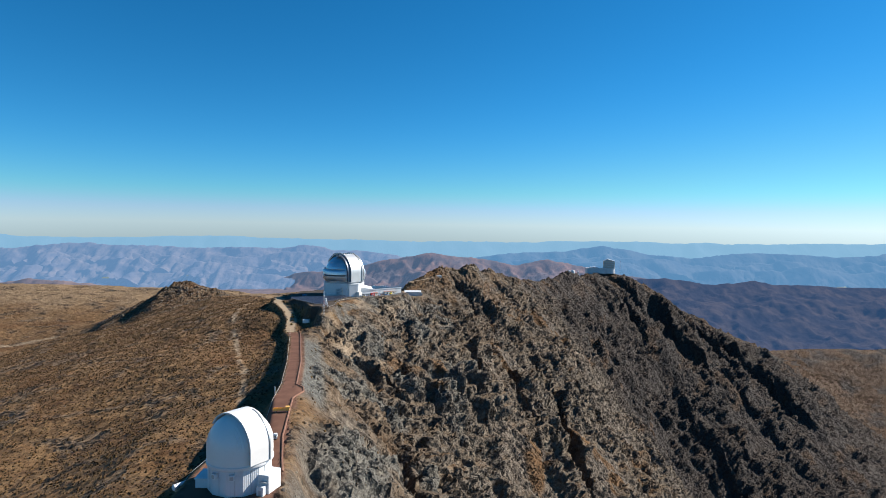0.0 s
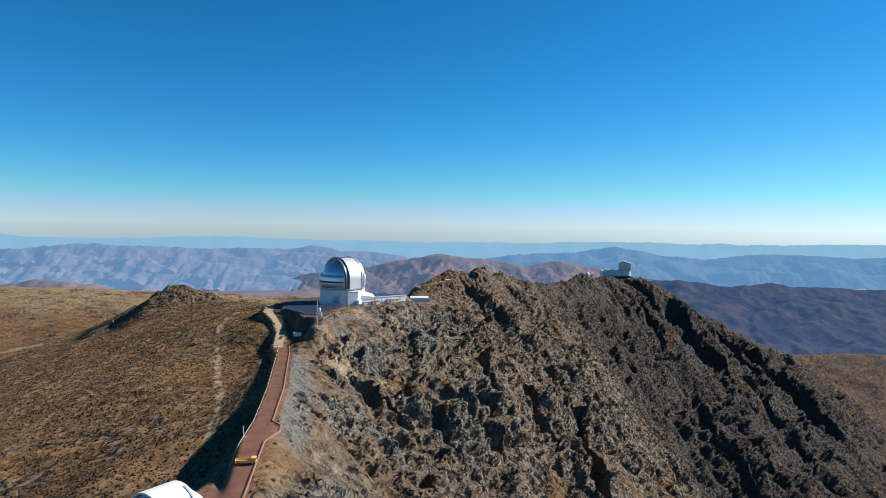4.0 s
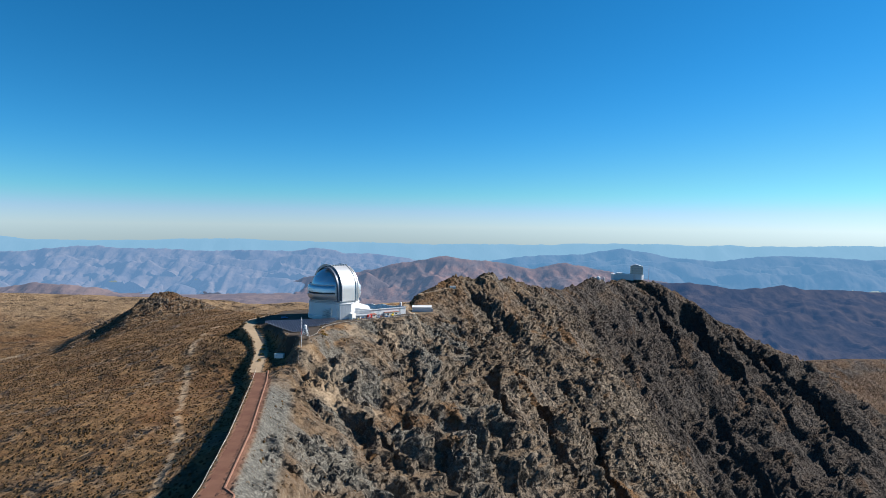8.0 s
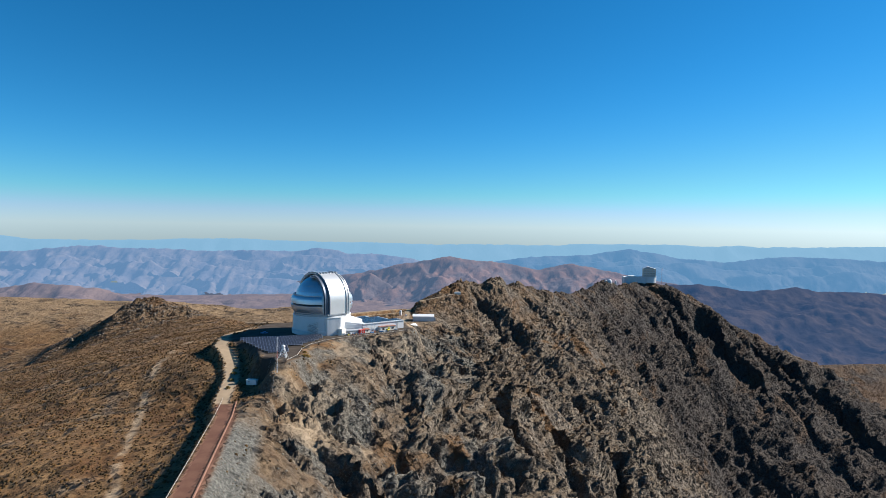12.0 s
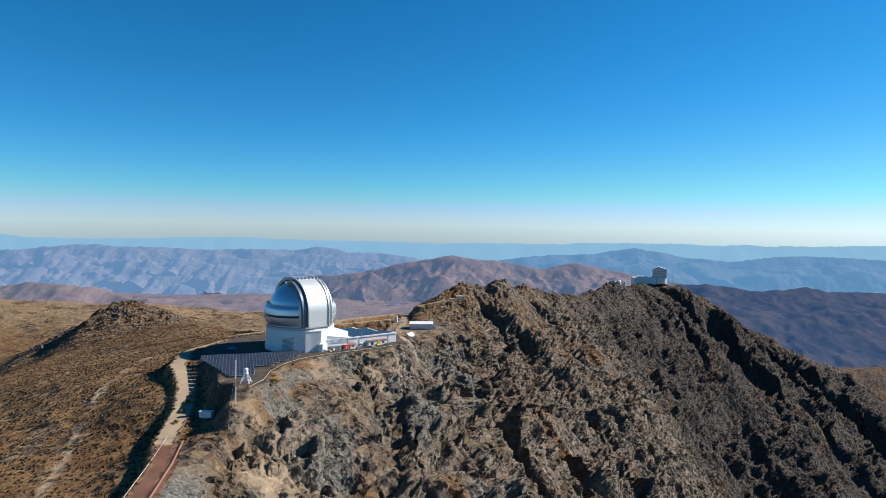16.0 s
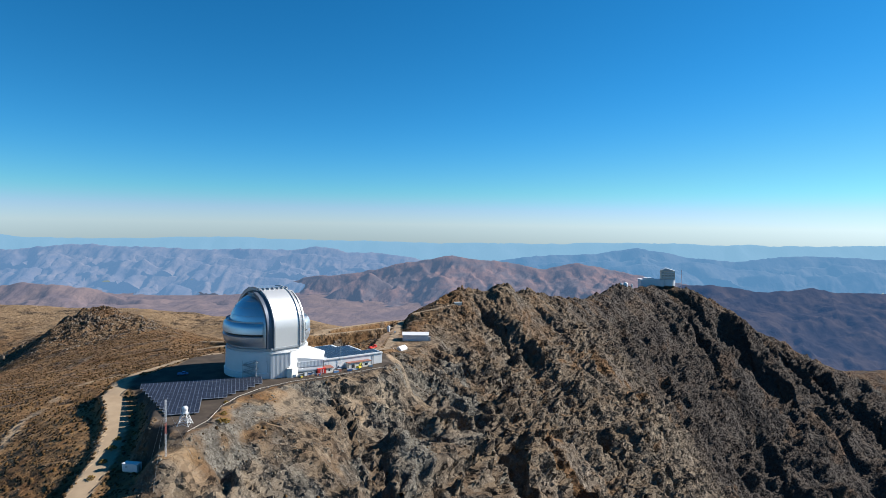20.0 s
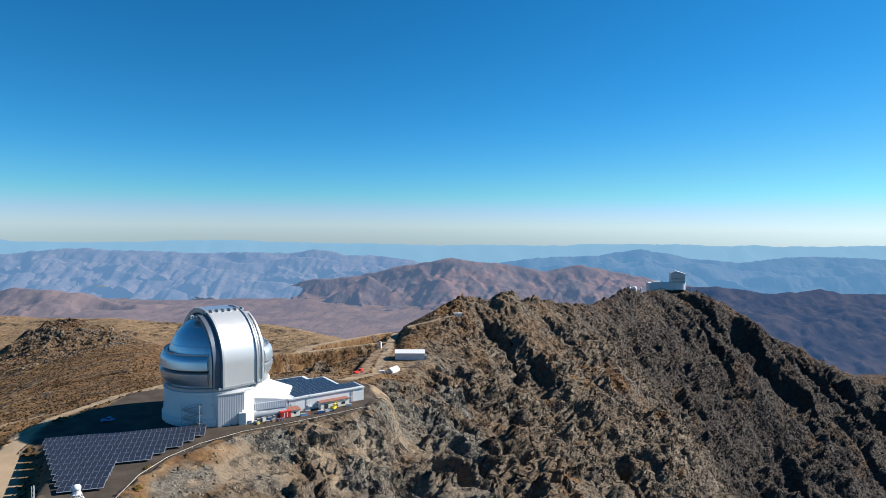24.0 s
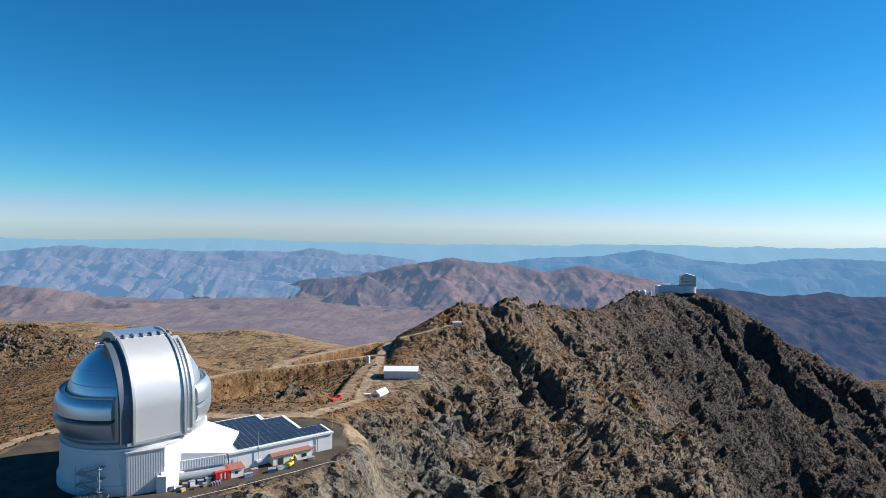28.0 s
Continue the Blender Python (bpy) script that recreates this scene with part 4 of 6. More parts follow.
def silver_dome():
    ob = thing("observatory", pose(0.7, -3.9, 0.7) @ Matrix.Diagonal((1, 1, 0.95, 1)), "huge silver telescope dome with closed shutter on a white round base", "observatory")
    zc, r = 24.5, 19.2
    turn = radians(-44)
    part("base_wall", lathe([(21.6, -1.5), (21.6, 2.2), (21.0, 2.4), (20.7, 12.2), (20.9, 12.4), (20.9, 13.2), (18.5, 13.2)], 96), M_WHITE, ob, "white round wall", True)
    part("turning_ring", lathe([(18.6, 13.2), (20.3, 13.25), (20.35, 14.5), (19.5, 14.9), (18.6, 14.9)], 96), M_GREY, ob, smooth=True)
    dome = [(19.3, 14.9), (19.55, 18), (19.5, 22), (19.2, 24.5)] + [(r * math.cos(radians(a)), zc + r * math.sin(radians(a))) for a in range(5, 91, 5)]
    part("dome_skin", lathe(dome, 96), M_SILVER_DOME, ob, "blue-grey aluminium dome skin", True)
    bm = bmesh.new()
    for k in range(1, 6):
        a = 8 + 13 * k
        lathe([(r * math.cos(radians(a)) + 0.02, zc + r * math.sin(radians(a)) - 0.10), ((r + 0.09) * math.cos(radians(a)), zc + (r + 0.09) * math.sin(radians(a))),
               (r * math.cos(radians(a + 0.4)), zc + r * math.sin(radians(a + 0.4)))], 96, bm=bm)
    part("dome_seams", bm, M_SILVER, ob)
    gate_up = [(19.2, 28.3), (20.6, 28.2), (21.6, 27.2), (22.1, 25.6), (22.2, 22.6), (21.5, 22.3), (19.2, 22.3)]
    gate_low = [(19.2, 21.4), (21.6, 21.4), (22.2, 21.0), (22.1, 19.2), (21.6, 17.4), (20.7, 15.9), (19.2, 15.4)]
    for a0, a1 in ((-78, -250), (-11, 161)):
        g = part("vent_gate", lathe(gate_up, 48, a0, a1, closed=True), M_SILVER_DOME, ob, "curved silver vent gate", True)
        part("lower_gate", lathe(gate_low, 48, a0, a1, closed=True), M_SILVER_DOME, g, "", True)
        # gap between the gates, filled near-black for the shadow under the overhang
        part("gate_gap_shade", lathe([(19.2, 22.3), (20.9, 22.3), (20.9, 21.4), (19.2, 21.4)], 48, a0, a1, closed=True), M_DARK, g)
        part("gate_rail", lathe([(20.5, 28.3), (20.7, 28.3), (20.7, 28.9), (20.5, 28.9)], 48, a0, a1, closed=True), M_GREY, g)
    sh = part("shutter", arch(bmesh.new(), r + 0.2, r + 1.5, -6.8, 6.8, 0, 74, turn, zc, 15.3), M_SILVER, ob, "broad bright silver shutter panel", True)
    for w0, w1 in ((-7.5, -6.8), (6.8, 7.5)):
        part("shutter_edge", arch(bmesh.new(), r + 0.1, r + 2.0, w0, w1, 0, 150, turn, zc, 15.0), M_GREY, sh, smooth=True)
    for w0, w1 in ((-10.6, -7.5), (7.5, 10.6)):
        # both girders are alike; the left one carries its shade as dark colour
        part("arch_girder", arch(bmesh.new(), r - 0.8, r + 0.7, w0, w1, 0, 76 if w0 < 0 else 72, turn, zc, 15.0), M_GIRDER_SHADE if w0 < 0 else M_SILVER, ob, "girder coloured dark for its shaded side" if w0 < 0 else "", True)
    part("rear_shutter", arch(bmesh.new(), r + 0.2, r + 1.3, -6.8, 6.8, 78, 150, turn, zc), M_GREY, ob, "grey rear shutter panel", True)
    sill = part("shutter_sill", arch(bmesh.new(), r - 0.2, r + 1.7, -9.0, 9.0, 0, 0.3, turn, 15.2, 14.4, 1), M_GREY, ob)
    # top girder with brackets across the shutter's upper end
    m = Matrix.Rotation(turn, 4, "Z")
    top = part("top_girder", boxed(4.6, 5.9, -8.8, 8.8, 43.9, 44.8, 0.12, m), M_GREY, ob)
    for k in range(7):
        part("bracket", boxed(4.2, 6.6, -8.0 + 2.6 * k, -7.7 + 2.6 * k, 43.6, 45.4, 0.05, m), M_GREY, top)
    part("top_deck", boxed(-7.5, 4.6, -7.4, 7.4, 44.6, 45.1, 0.1, m), M_SILVER_DOME, ob)
    # small oval balcony beside the shutter top
    bal = part("balcony", lathe([(0.2, 41.6), (2.9, 41.6), (2.9, 41.9), (0.2, 41.9)], 28), M_GREY, ob)
    bal.location = m @ Vector((3.5, -9.5, 0))
    part("railing", lathe([(2.8, 42.9), (2.95, 42.9), (2.95, 43.15), (2.8, 43.15)], 28), M_WHITE, bal)
    for k in range(14):
        a = 2 * math.pi * k / 14
        part("rail_post", rod(bmesh.new(), (2.87 * math.cos(a), 2.87 * math.sin(a), 41.8), (2.87 * math.cos(a), 2.87 * math.sin(a), 43.0), 0.05, 5), M_WHITE, bal)
    # ladder track up the dome beside the shutter
    lad = part("ladder", arch(bmesh.new(), r + 0.7, r + 1.1, 8.3, 8.55, 0, 66, turn, zc, 16), M_GREY, ob)
    part("stringer", arch(bmesh.new(), r + 0.7, r + 1.1, 9.5, 9.75, 0, 66, turn, zc, 16), M_GREY, lad)
    for k in range(30):
        part("rung", arch(bmesh.new(), r + 0.75, r + 1.0, 8.5, 9.55, 2.1 * k, 2.1 * k + 0.25, turn, zc, None, 1), M_GREY, lad)
    # ribbed bay with its window
    bay = part("entrance_bay", prism([(2.0, -14.5), (3.2, -18.9), (8.4, -20.8), (16.8, -15.8), (14.6, -10.5)], -1, 12.2), M_SILVER_RIB, ob, "tall ribbed silver-white bay")
    way = Vector((8.4 - 3.2, -20.8 + 18.9, 0)).normalized()
    mm = Matrix.Translation((5.4, -19.75, 8.0)) @ Matrix.Rotation(math.atan2(way.y, way.x), 4, "Z")
    part("window", boxed(-0.5, 0.5, -0.1, 0.3, -0.55, 0.55, 0, mm), M_GLASS, bay)
    part("window_frame", boxed(-0.62, 0.62, -0.06, 0.2, -0.67, 0.67, 0.03, mm), M_SILVER, bay)
    part("bay_cap", prism([(1.9, -14.4), (3.0, -19.1), (8.4, -21.05), (17.0, -15.9), (14.8, -10.3)], 12.2, 12.5), M_SILVER, bay)
    # wing that ties the dome to the annex, with a falling roof
    bm = bmesh.new()
    lo = [(12.6, -12.6), (30.4, -3.2), (27.5, 14.5), (9.0, 16.5)]
    tops = [9.2, 5.9, 6.6, 11.5]
    vs = [bm.verts.new((x, y, -1)) for x, y in lo] + [bm.verts.new((x, y, z)) for (x, y), z in zip(lo, tops)]
    for f in ((3, 2, 1, 0), (4, 5, 6, 7), (0, 1, 5, 4), (1, 2, 6, 5), (2, 3, 7, 6), (3, 0, 4, 7)):
        bm.faces.new([vs[i] for i in f])
    wing = part("link_wing", bm, M_WHITE, ob, "white link wing with sloping roof")
    part("wall_cladding", prism([(17.6, -10.3), (30.0, -3.75), (29.7, -3.2), (17.3, -9.75)], 2.6, 5.6), M_WHITE_RIB, wing)
    # buttress with its cream footing
    bm = bmesh.new()
    pts = [(12.3, -12.4, 9.4), (16.9, -17.4, 3.8), (16.9, -17.4, -1), (12.3, -12.4, -1)]
    side = Vector((0.72, 0.69, 0)) * 1.6
    near, off = [bm.verts.new(p) for p in pts], [bm.verts.new(Vector(p) + side) for p in pts]
    bm.faces.new(near)
    bm.faces.new(off[::-1])
    for k in range(4):
        j = (k + 1) % 4
        bm.faces.new((near[k], off[k], off[j], near[j]))
    part("buttress", bm, M_WHITE, ob, "white sloping buttress")
    part("footing", prism([(15.6, -18.2), (18.0, -17.5), (20.2, -14.2), (17.6, -12.6), (15.0, -15.6)], -1, 4.2), M_CREAM, ob, "cream concrete footing block")
    duct = bmesh.new()
    rod(duct, (18.0, -13.4, 1.6), (30.8, -6.6, 1.6), 1.35, 20)
    part("duct", duct, M_GREY, ob, "long grey air duct", True)
    # outside stair, flight over flight
    st = part("outside_stair", boxed(-4.6, -3.0, -23.6, -21.6, 0.0, 0.16), M_GREY, ob, "grey steel zigzag stair")
    for k in range(5):
        x0, x1 = (-4.2, 1.6) if k % 2 == 0 else (1.6, -4.2)
        z0, z1 = 1.7 * k, 1.7 * k + 1.7
        bm = bmesh.new()
        for y in (-23.4, -22.2):
            rod(bm, (x0, y, z0), (x1, y, z1), 0.14, 5)
            rod(bm, (x0, y, z0 + 1.1), (x1, y, z1 + 1.1), 0.07, 5)
        for i in range(9):
            s = (i + 0.5) / 9
            box(bm, x0 + (x1 - x0) * s - 0.16, x0 + (x1 - x0) * s + 0.16, -23.4, -22.2, z0 + (z1 - z0) * s - 0.04, z0 + (z1 - z0) * s)
        part("flight", bm, M_GREY, st)
        bm = boxed(x1 - 0.9, x1 + 0.9, -23.6, -21.0, z1 - 0.1, z1 + 0.05)
        for y in (-23.5, -21.2):
            rod(bm, (x1, y, z1), (x1, y, z1 + 1.1), 0.06, 5)
        part("landing", bm, M_GREY, st)
    for x in (-4.6, 2.2):
        bm = bmesh.new()
        rod(bm, (x, -23.6, -0.5), (x, -23.6, 9.4), 0.12, 6)
        part("stair_post", bm, M_GREY, st)
    return ob


silver_dome()


# ---- annex with roof solar panels ----
def solar_strip(parent, x0, y0, nx, ny, w, d, gap, z, tilt=0.0, name="solar_panel"):
    """Rows of glass panels with pale frames, as parts that share one mesh."""
    bm = bmesh.new()
    box(bm, 0.05, w - 0.05, 0.05, d - 0.05, 0.0, 0.05)
    me = bpy.data.meshes.new(name)
    bm.to_mesh(me)
    bm.free()
    me.materials.append(M_PANEL)
    turn = Matrix.Rotation(tilt, 4, "X")
    for i in range(nx):
        for j in range(ny):
            ob = new(name, me)
            ob.parent = parent
            ob.matrix_basis = Matrix.Translation((x0 + i * (w + gap), y0, z)) @ turn @ Matrix.Translation((0, j * (d + gap), 0))


def annex():
    ob = thing("annex_building", pose(31.5, -6.7, 0, 0, 0, 37.2), "long white annex building with solar panels on its flat roof", "building")
    plan = [(0, 0), (35.2, 0), (35.2, 9.3), (27.7, 9.3), (27.7, 26), (20.2, 26), (20.2, 32.6), (0, 32.6)]
    part("wall", prism(plan, -1.0, 5.7), M_WHITE, ob, "white painted wall")
    part("roof", prism([(x + (0.25 if x > 1 else -0.25), y + (0.25 if y > 1 else -0.25)) for x, y in plan], 5.7, 6.05), M_ROOF, ob, "pale grey flat roof")
    low = part("low_roof", prism([(-17, 9), (0, 3), (0, 33), (-12, 37)], -1, 5.4), M_ROOF, ob, "pale low roof beside the dome")
    for k, (x, y) in enumerate(((-9, 30), (-6.5, 31), (-4, 30.2))):
        part("roof_unit", boxed(x, x + 1.4, y, y + 1.2, 5.4, 6.3 + 0.2 * k, 0.08), M_WHITE, low)
    ar = part("roof_array", prism([(2.7, 0.8), (34.9, 0.8), (34.9, 8.9), (27.4, 8.9), (27.4, 25.7), (19.9, 25.7), (19.9, 32.2), (2.7, 32.2)], 6.09, 6.15), M_ROOF, ob, "field of blue-black solar panels on pale rails")
    for k in range(17):
        x = 1.0 + 1.98 * k
        rows = 19 if x < 18.5 else 15 if x < 26 else 5
        solar_strip(ar, x, 1.0 + 1.62 * (k == 0) * 3, 1, rows - (7 if k == 0 else 0), 1.90, 1.54, 0.08, 6.19)
    for k in range(4):
        solar_strip(ar, -0.98, 7.6 + 6.48 * k, 1, 2, 1.90, 1.54, 0.08, 6.19)
    # edge strips, doors and windows of the front
    part("roof_edge", boxed(-0.3, 35.5, -0.42, -0.25, 5.55, 6.15), M_WHITE, ob)
    part("white_margin", boxed(-3.6, 0.8, 0.0, 32, 6.06, 6.14), M_WHITE, ob)
    lean = part("lean_to", boxed(13.0, 26.2, -3.2, -0.02, -0.6, 2.9), M_CREAM, ob, "low white lean-to")
    part("lean_to_roof", boxed(12.7, 26.5, -3.6, -0.04, 2.9, 3.15, 0.03), M_RUST, lean, "rusty red roof edge")
    for x0, x1, z0, z1, mat in ((14.6, 16.4, -0.4, 2.2, M_DARK), (19.4, 20.5, -0.4, 2.1, M_DARK), (22.6, 24.4, 0.9, 2.0, M_GLASS)):
        part("opening", boxed(x0, x1, -3.27, -3.0, z0, z1), mat, lean)
        part("opening_frame", boxed(x0 - 0.12, x1 + 0.12, -3.25, -3.05, z0, z1 + 0.12), M_WHITE, lean)
    part("door", boxed(27.0, 28.6, -0.10, 0.1, -0.4, 2.3), M_GREY, ob, "grey steel door")
    part("door_hood", boxed(26.8, 28.8, -0.9, 0.0, 2.5, 2.7), M_GREY, ob)
    part("drain_pipe", rod(bmesh.new(), (29.6, -0.3, -0.5), (29.6, -0.3, 5.6), 0.16), M_GREY, ob)
    bm = bmesh.new()
    rod(bm, (9.2, -0.5, 0), (9.2, -0.5, 11.5), 0.10)
    rod(bm, (2.5, -0.5, 0), (2.5, -0.5, 5.0), 0.08)
    part("aerial_pole", bm, M_GREY, ob)
    part("wall_light", boxed(8.4, 10.0, -0.7, -0.05, 1.2, 2.0, 0.05), M_WHITE, ob)
    return ob


annex()


def local_annex(x, y, z=0.0):
    return pose(31.5, -6.7, 0, 0, 0, 37.2) @ Matrix.Translation((x, y, z))


# ---- yard clutter in front of the annex ----
def container(m, mat, size, label):
    ob = thing("container", m, label, "container")
    l, w, h = size
    part("shell", boxed(0, l, 0, w, 0.15, h, 0.05), mat, ob)
    bm = bmesh.new()
    for k in range(int(l / 0.45)):
        box(bm, 0.2 + 0.45 * k, 0.42 + 0.45 * k, -0.06, 0.0, 0.3, h - 0.2)
    part("ribs", bm, mat, ob)
    for x in (l * 0.35, l * 0.62):
        part("door_stripe", boxed(x, x + 0.3, -0.09, -0.07, 0.5, h - 0.5), M_WHITE, ob)
    part("skid", boxed(0.05, l - 0.05, 0.1, w - 0.1, 0, 0.15), M_GREY, ob)
    return ob


container(local_annex(-5.6, -5.2), M_RED, (4.4, 2.4, 2.9), "red steel container beside the annex")
hut = thing("hut", local_annex(-0.9, -5.0), "small white hut with rusty roof beside the red container", "hut")
part("wall", boxed(0, 3.8, 0, 3.4, 0, 2.5), M_CREAM, hut)
bm = bmesh.new()
vs = [bm.verts.new(p) for p in ((-0.4, -0.4, 2.5), (4.2, -0.4, 2.5), (4.2, 3.8, 2.9), (-0.4, 3.8, 2.9), (-0.4, -0.4, 2.7), (4.2, -0.4, 2.7), (4.2, 3.8, 3.2), (-0.4, 3.8, 3.2))]
for f in ((3, 2, 1, 0), (4, 5, 6, 7), (0, 1, 5, 4), (1, 2, 6, 5), (2, 3, 7, 6), (3, 0, 4, 7)):
    bm.faces.new([vs[i] for i in f])
part("roof", bm, M_RUST, hut)
part("window", boxed(1.2, 2.2, -0.05, 0.05, 1.1, 1.9), M_GLASS, hut)

rng = random.Random(7)


def crate(m, mat, l, w, h, label):
    ob = thing("crate", m, label, "crate", "stores along the yard edge")
    part("box", boxed(0, l, 0, w, 0.12, h, 0.04), mat, ob)
    part("lid", boxed(-0.05, l + 0.05, -0.05, w + 0.05, h, h + 0.08), M_GREY, ob)
    part("pallet", boxed(0, l, 0, w, 0, 0.12), M_TIMBER, ob)
    return ob


for k, (x, y, l, w, h, mat, words) in enumerate((
        (-8.2, -4.6, 1.6, 1.2, 1.5, M_GREY, "grey covered crate"), (-10.4, -4.2, 1.8, 1.4, 1.2, M_BLUE, "blue covered crate"), (-12.6, -4.6, 1.5, 1.3, 1.6, M_WHITE, "white plastic tank crate"),
        (-14.6, -3.8, 1.6, 1.2, 1.2, M_TIMBER, "wooden crate"), (-9.4, -6.6, 1.2, 1.0, 0.9, M_TIMBER, "wooden crate"), (-12.0, -6.8, 1.4, 1.0, 0.8, M_RUST, "rusty metal crate"),
        (-16.4, -4.9, 1.4, 1.2, 1.0, M_GREY, "grey metal crate"), (5.2, -6.2, 2.0, 1.4, 1.6, M_RUST, "rusty metal crate"), (9.8, -7.6, 2.4, 1.6, 1.1, M_BLUE, "blue covered crate"),
        (13.2, -7.4, 3.2, 1.6, 0.9, M_WHITE, "white covered crate"), (24.0, -5.2, 2.2, 1.4, 0.9, M_WHITE, "white covered crate"), (-18.2, -4.0, 1.3, 1.2, 1.3, M_WHITE, "white metal crate"),
        (2.6, -7.0, 2.6, 1.2, 1.0, M_BLUE, "blue covered crate"), (-15.4, -6.6, 1.2, 1.0, 0.8, M_YELLOW, "yellow crate"))):
    crate(local_annex(x, y, 0.0) @ Matrix.Rotation(rng.uniform(-0.3, 0.3), 4, "Z"), mat, l, w, h, words + " standing along the yard edge")


def drum(m, mat, label):
    ob = thing("drum", m, label, "drum", "drums in the yard")
    part("shell", lathe([(0, 0), (0.3, 0), (0.3, 0.3), (0.32, 0.32), (0.3, 0.34), (0.3, 0.62), (0.32, 0.64), (0.3, 0.66), (0.3, 0.9), (0, 0.9)], 14), mat, ob, smooth=True)
    part("rim", lathe([(0.27, 0.9), (0.31, 0.9), (0.31, 0.94), (0.27, 0.94)], 14, closed=True), M_GREY, ob)
    return ob


for k in range(8):
    drum(local_annex(-7.0 + 0.75 * (k % 4), -6.4 - 0.8 * (k // 4)), M_RUST if k % 3 else M_BLUE, "rusty oil drum in the yard" if k % 3 else "blue oil drum in the yard")


def machine(m, label):
    """A small yellow tracked excavator."""
    ob = thing("excavator", m, label, "excavator")
    for y in (-0.9, 0.9):
        t = part("track", boxed(-1.4, 1.4, y - 0.25, y + 0.25, 0, 0.7, 0.2), M_TYRE, ob)
    part("body", boxed(-1.3, 1.0, -1.0, 1.0, 0.75, 1.7, 0.12), M_YELLOW, ob)
    part("cab", boxed(-0.1, 1.1, -0.9, 0.1, 1.7, 2.8, 0.08), M_YELLOW, ob)
    part("cab_glass", boxed(0.1, 1.14, -0.94, 0.14, 1.95, 2.6), M_GLASS, ob)
    bm = bmesh.new()
    rod(bm, (0.9, 0.4, 1.6), (2.8, 0.4, 3.1), 0.18)
    rod(bm, (2.8, 0.4, 3.1), (3.9, 0.4, 1.3), 0.15)
    part("boom", bm, M_YELLOW, ob)
    part("bucket", boxed(3.5, 4.2, 0.0, 0.8, 0.7, 1.4, 0.1), M_GREY, ob)
    return ob


machine(local_annex(17.2, -6.6) @ Matrix.Rotation(0.5, 4, "Z"), "yellow tracked excavator parked below the annex")


# ---- vehicles ----
def wheel_set(ob, xs, y, r=0.36):
    for x in xs:
        for s in (-1, 1):
            w = part("wheel", bmesh.new(), M_TYRE, ob)
            bm = bmesh.new()
            rod(bm, (x, s * y - 0.12, r), (x, s * y + 0.12, r), r, 14)
            bm.to_mesh(w.data)
            bm.free()
            w.data.materials.append(M_TYRE) if not w.data.materials else None
            part("rim", rod(bmesh.new(), (x, s * y - 0.13, r), (x, s * y + 0.13, r), r * 0.55, 10), M_GREY, w)


def pickup(m, mat, label):
    ob = thing("pickup_truck", m, label, "truck")
    part("body", boxed(-2.5, 2.5, -0.9, 0.9, 0.45, 1.0, 0.12), mat, ob)
    part("cab", boxed(-0.5, 1.3, -0.82, 0.82, 1.0, 1.75, 0.16), mat, ob)
    part("windscreen", boxed(1.0, 1.36, -0.7, 0.7, 1.08, 1.6, 0.04), M_GLASS, ob)
    part("side_glass", boxed(-0.3, 0.9, -0.86, 0.86, 1.12, 1.55), M_GLASS, ob)
    part("bed", boxed(-2.4, -0.6, -0.74, 0.74, 1.0, 1.04), M_DARK, ob)
    for s in (-0.86, 0.78):
        part("bed_side", boxed(-2.5, -0.5, s, s + 0.08, 1.0, 1.28), mat, ob)
    wheel_set(ob, (-1.6, 1.6), 0.8)
    return ob


def lorry(m, cab_mat, bed_mat, label):
    ob = thing("lorry", m, label, "truck")
    part("chassis", boxed(-3.6, 3.6, -0.6, 0.6, 0.7, 1.0), M_GREY, ob)
    part("cab", boxed(1.9, 3.8, -1.15, 1.15, 0.9, 2.7, 0.15), cab_mat, ob)
    part("windscreen", boxed(3.5, 3.86, -1.0, 1.0, 1.7, 2.4, 0.04), M_GLASS, ob)
    bed = part("load_bed", boxed(-3.8, 1.7, -1.2, 1.2, 1.0, 1.2, 0.03), bed_mat, ob)
    for y in (-1.2, 1.12):
        part("bed_side", boxed(-3.8, 1.7, y, y + 0.08, 1.2, 1.9), bed_mat, bed)
    part("tailboard", boxed(-3.8, -3.72, -1.2, 1.2, 1.2, 1.9), bed_mat, bed)
    wheel_set(ob, (-2.4, 2.7), 1.0, 0.5)
    return ob


pickup(pose(28.0, -377, floor_at(28.0, -377), 0, 0, 100), M_WHITE, "white pickup truck parked beside the white dome")
lorry(pose(22.6, -346, floor_at(22.6, -346), 0, 0, 8), M_ORANGE, M_ORANGE, "orange-yellow lorry parked in the road bay")
lorry(pose(40.2, 117.5, floor_at(40.2, 117.5), 0, 0, 62), M_RED, M_RED, "red lorry parked on the side track")
pickup(pose(43.5, 250, floor_at(43.5, 250), 0, 0, 95), M_WHITE, "white pickup truck on the saddle road")
pickup(pose(-37, -20, 0.0, 0, 0, 20), M_BLUE, "blue pickup truck in the dome's shadow")


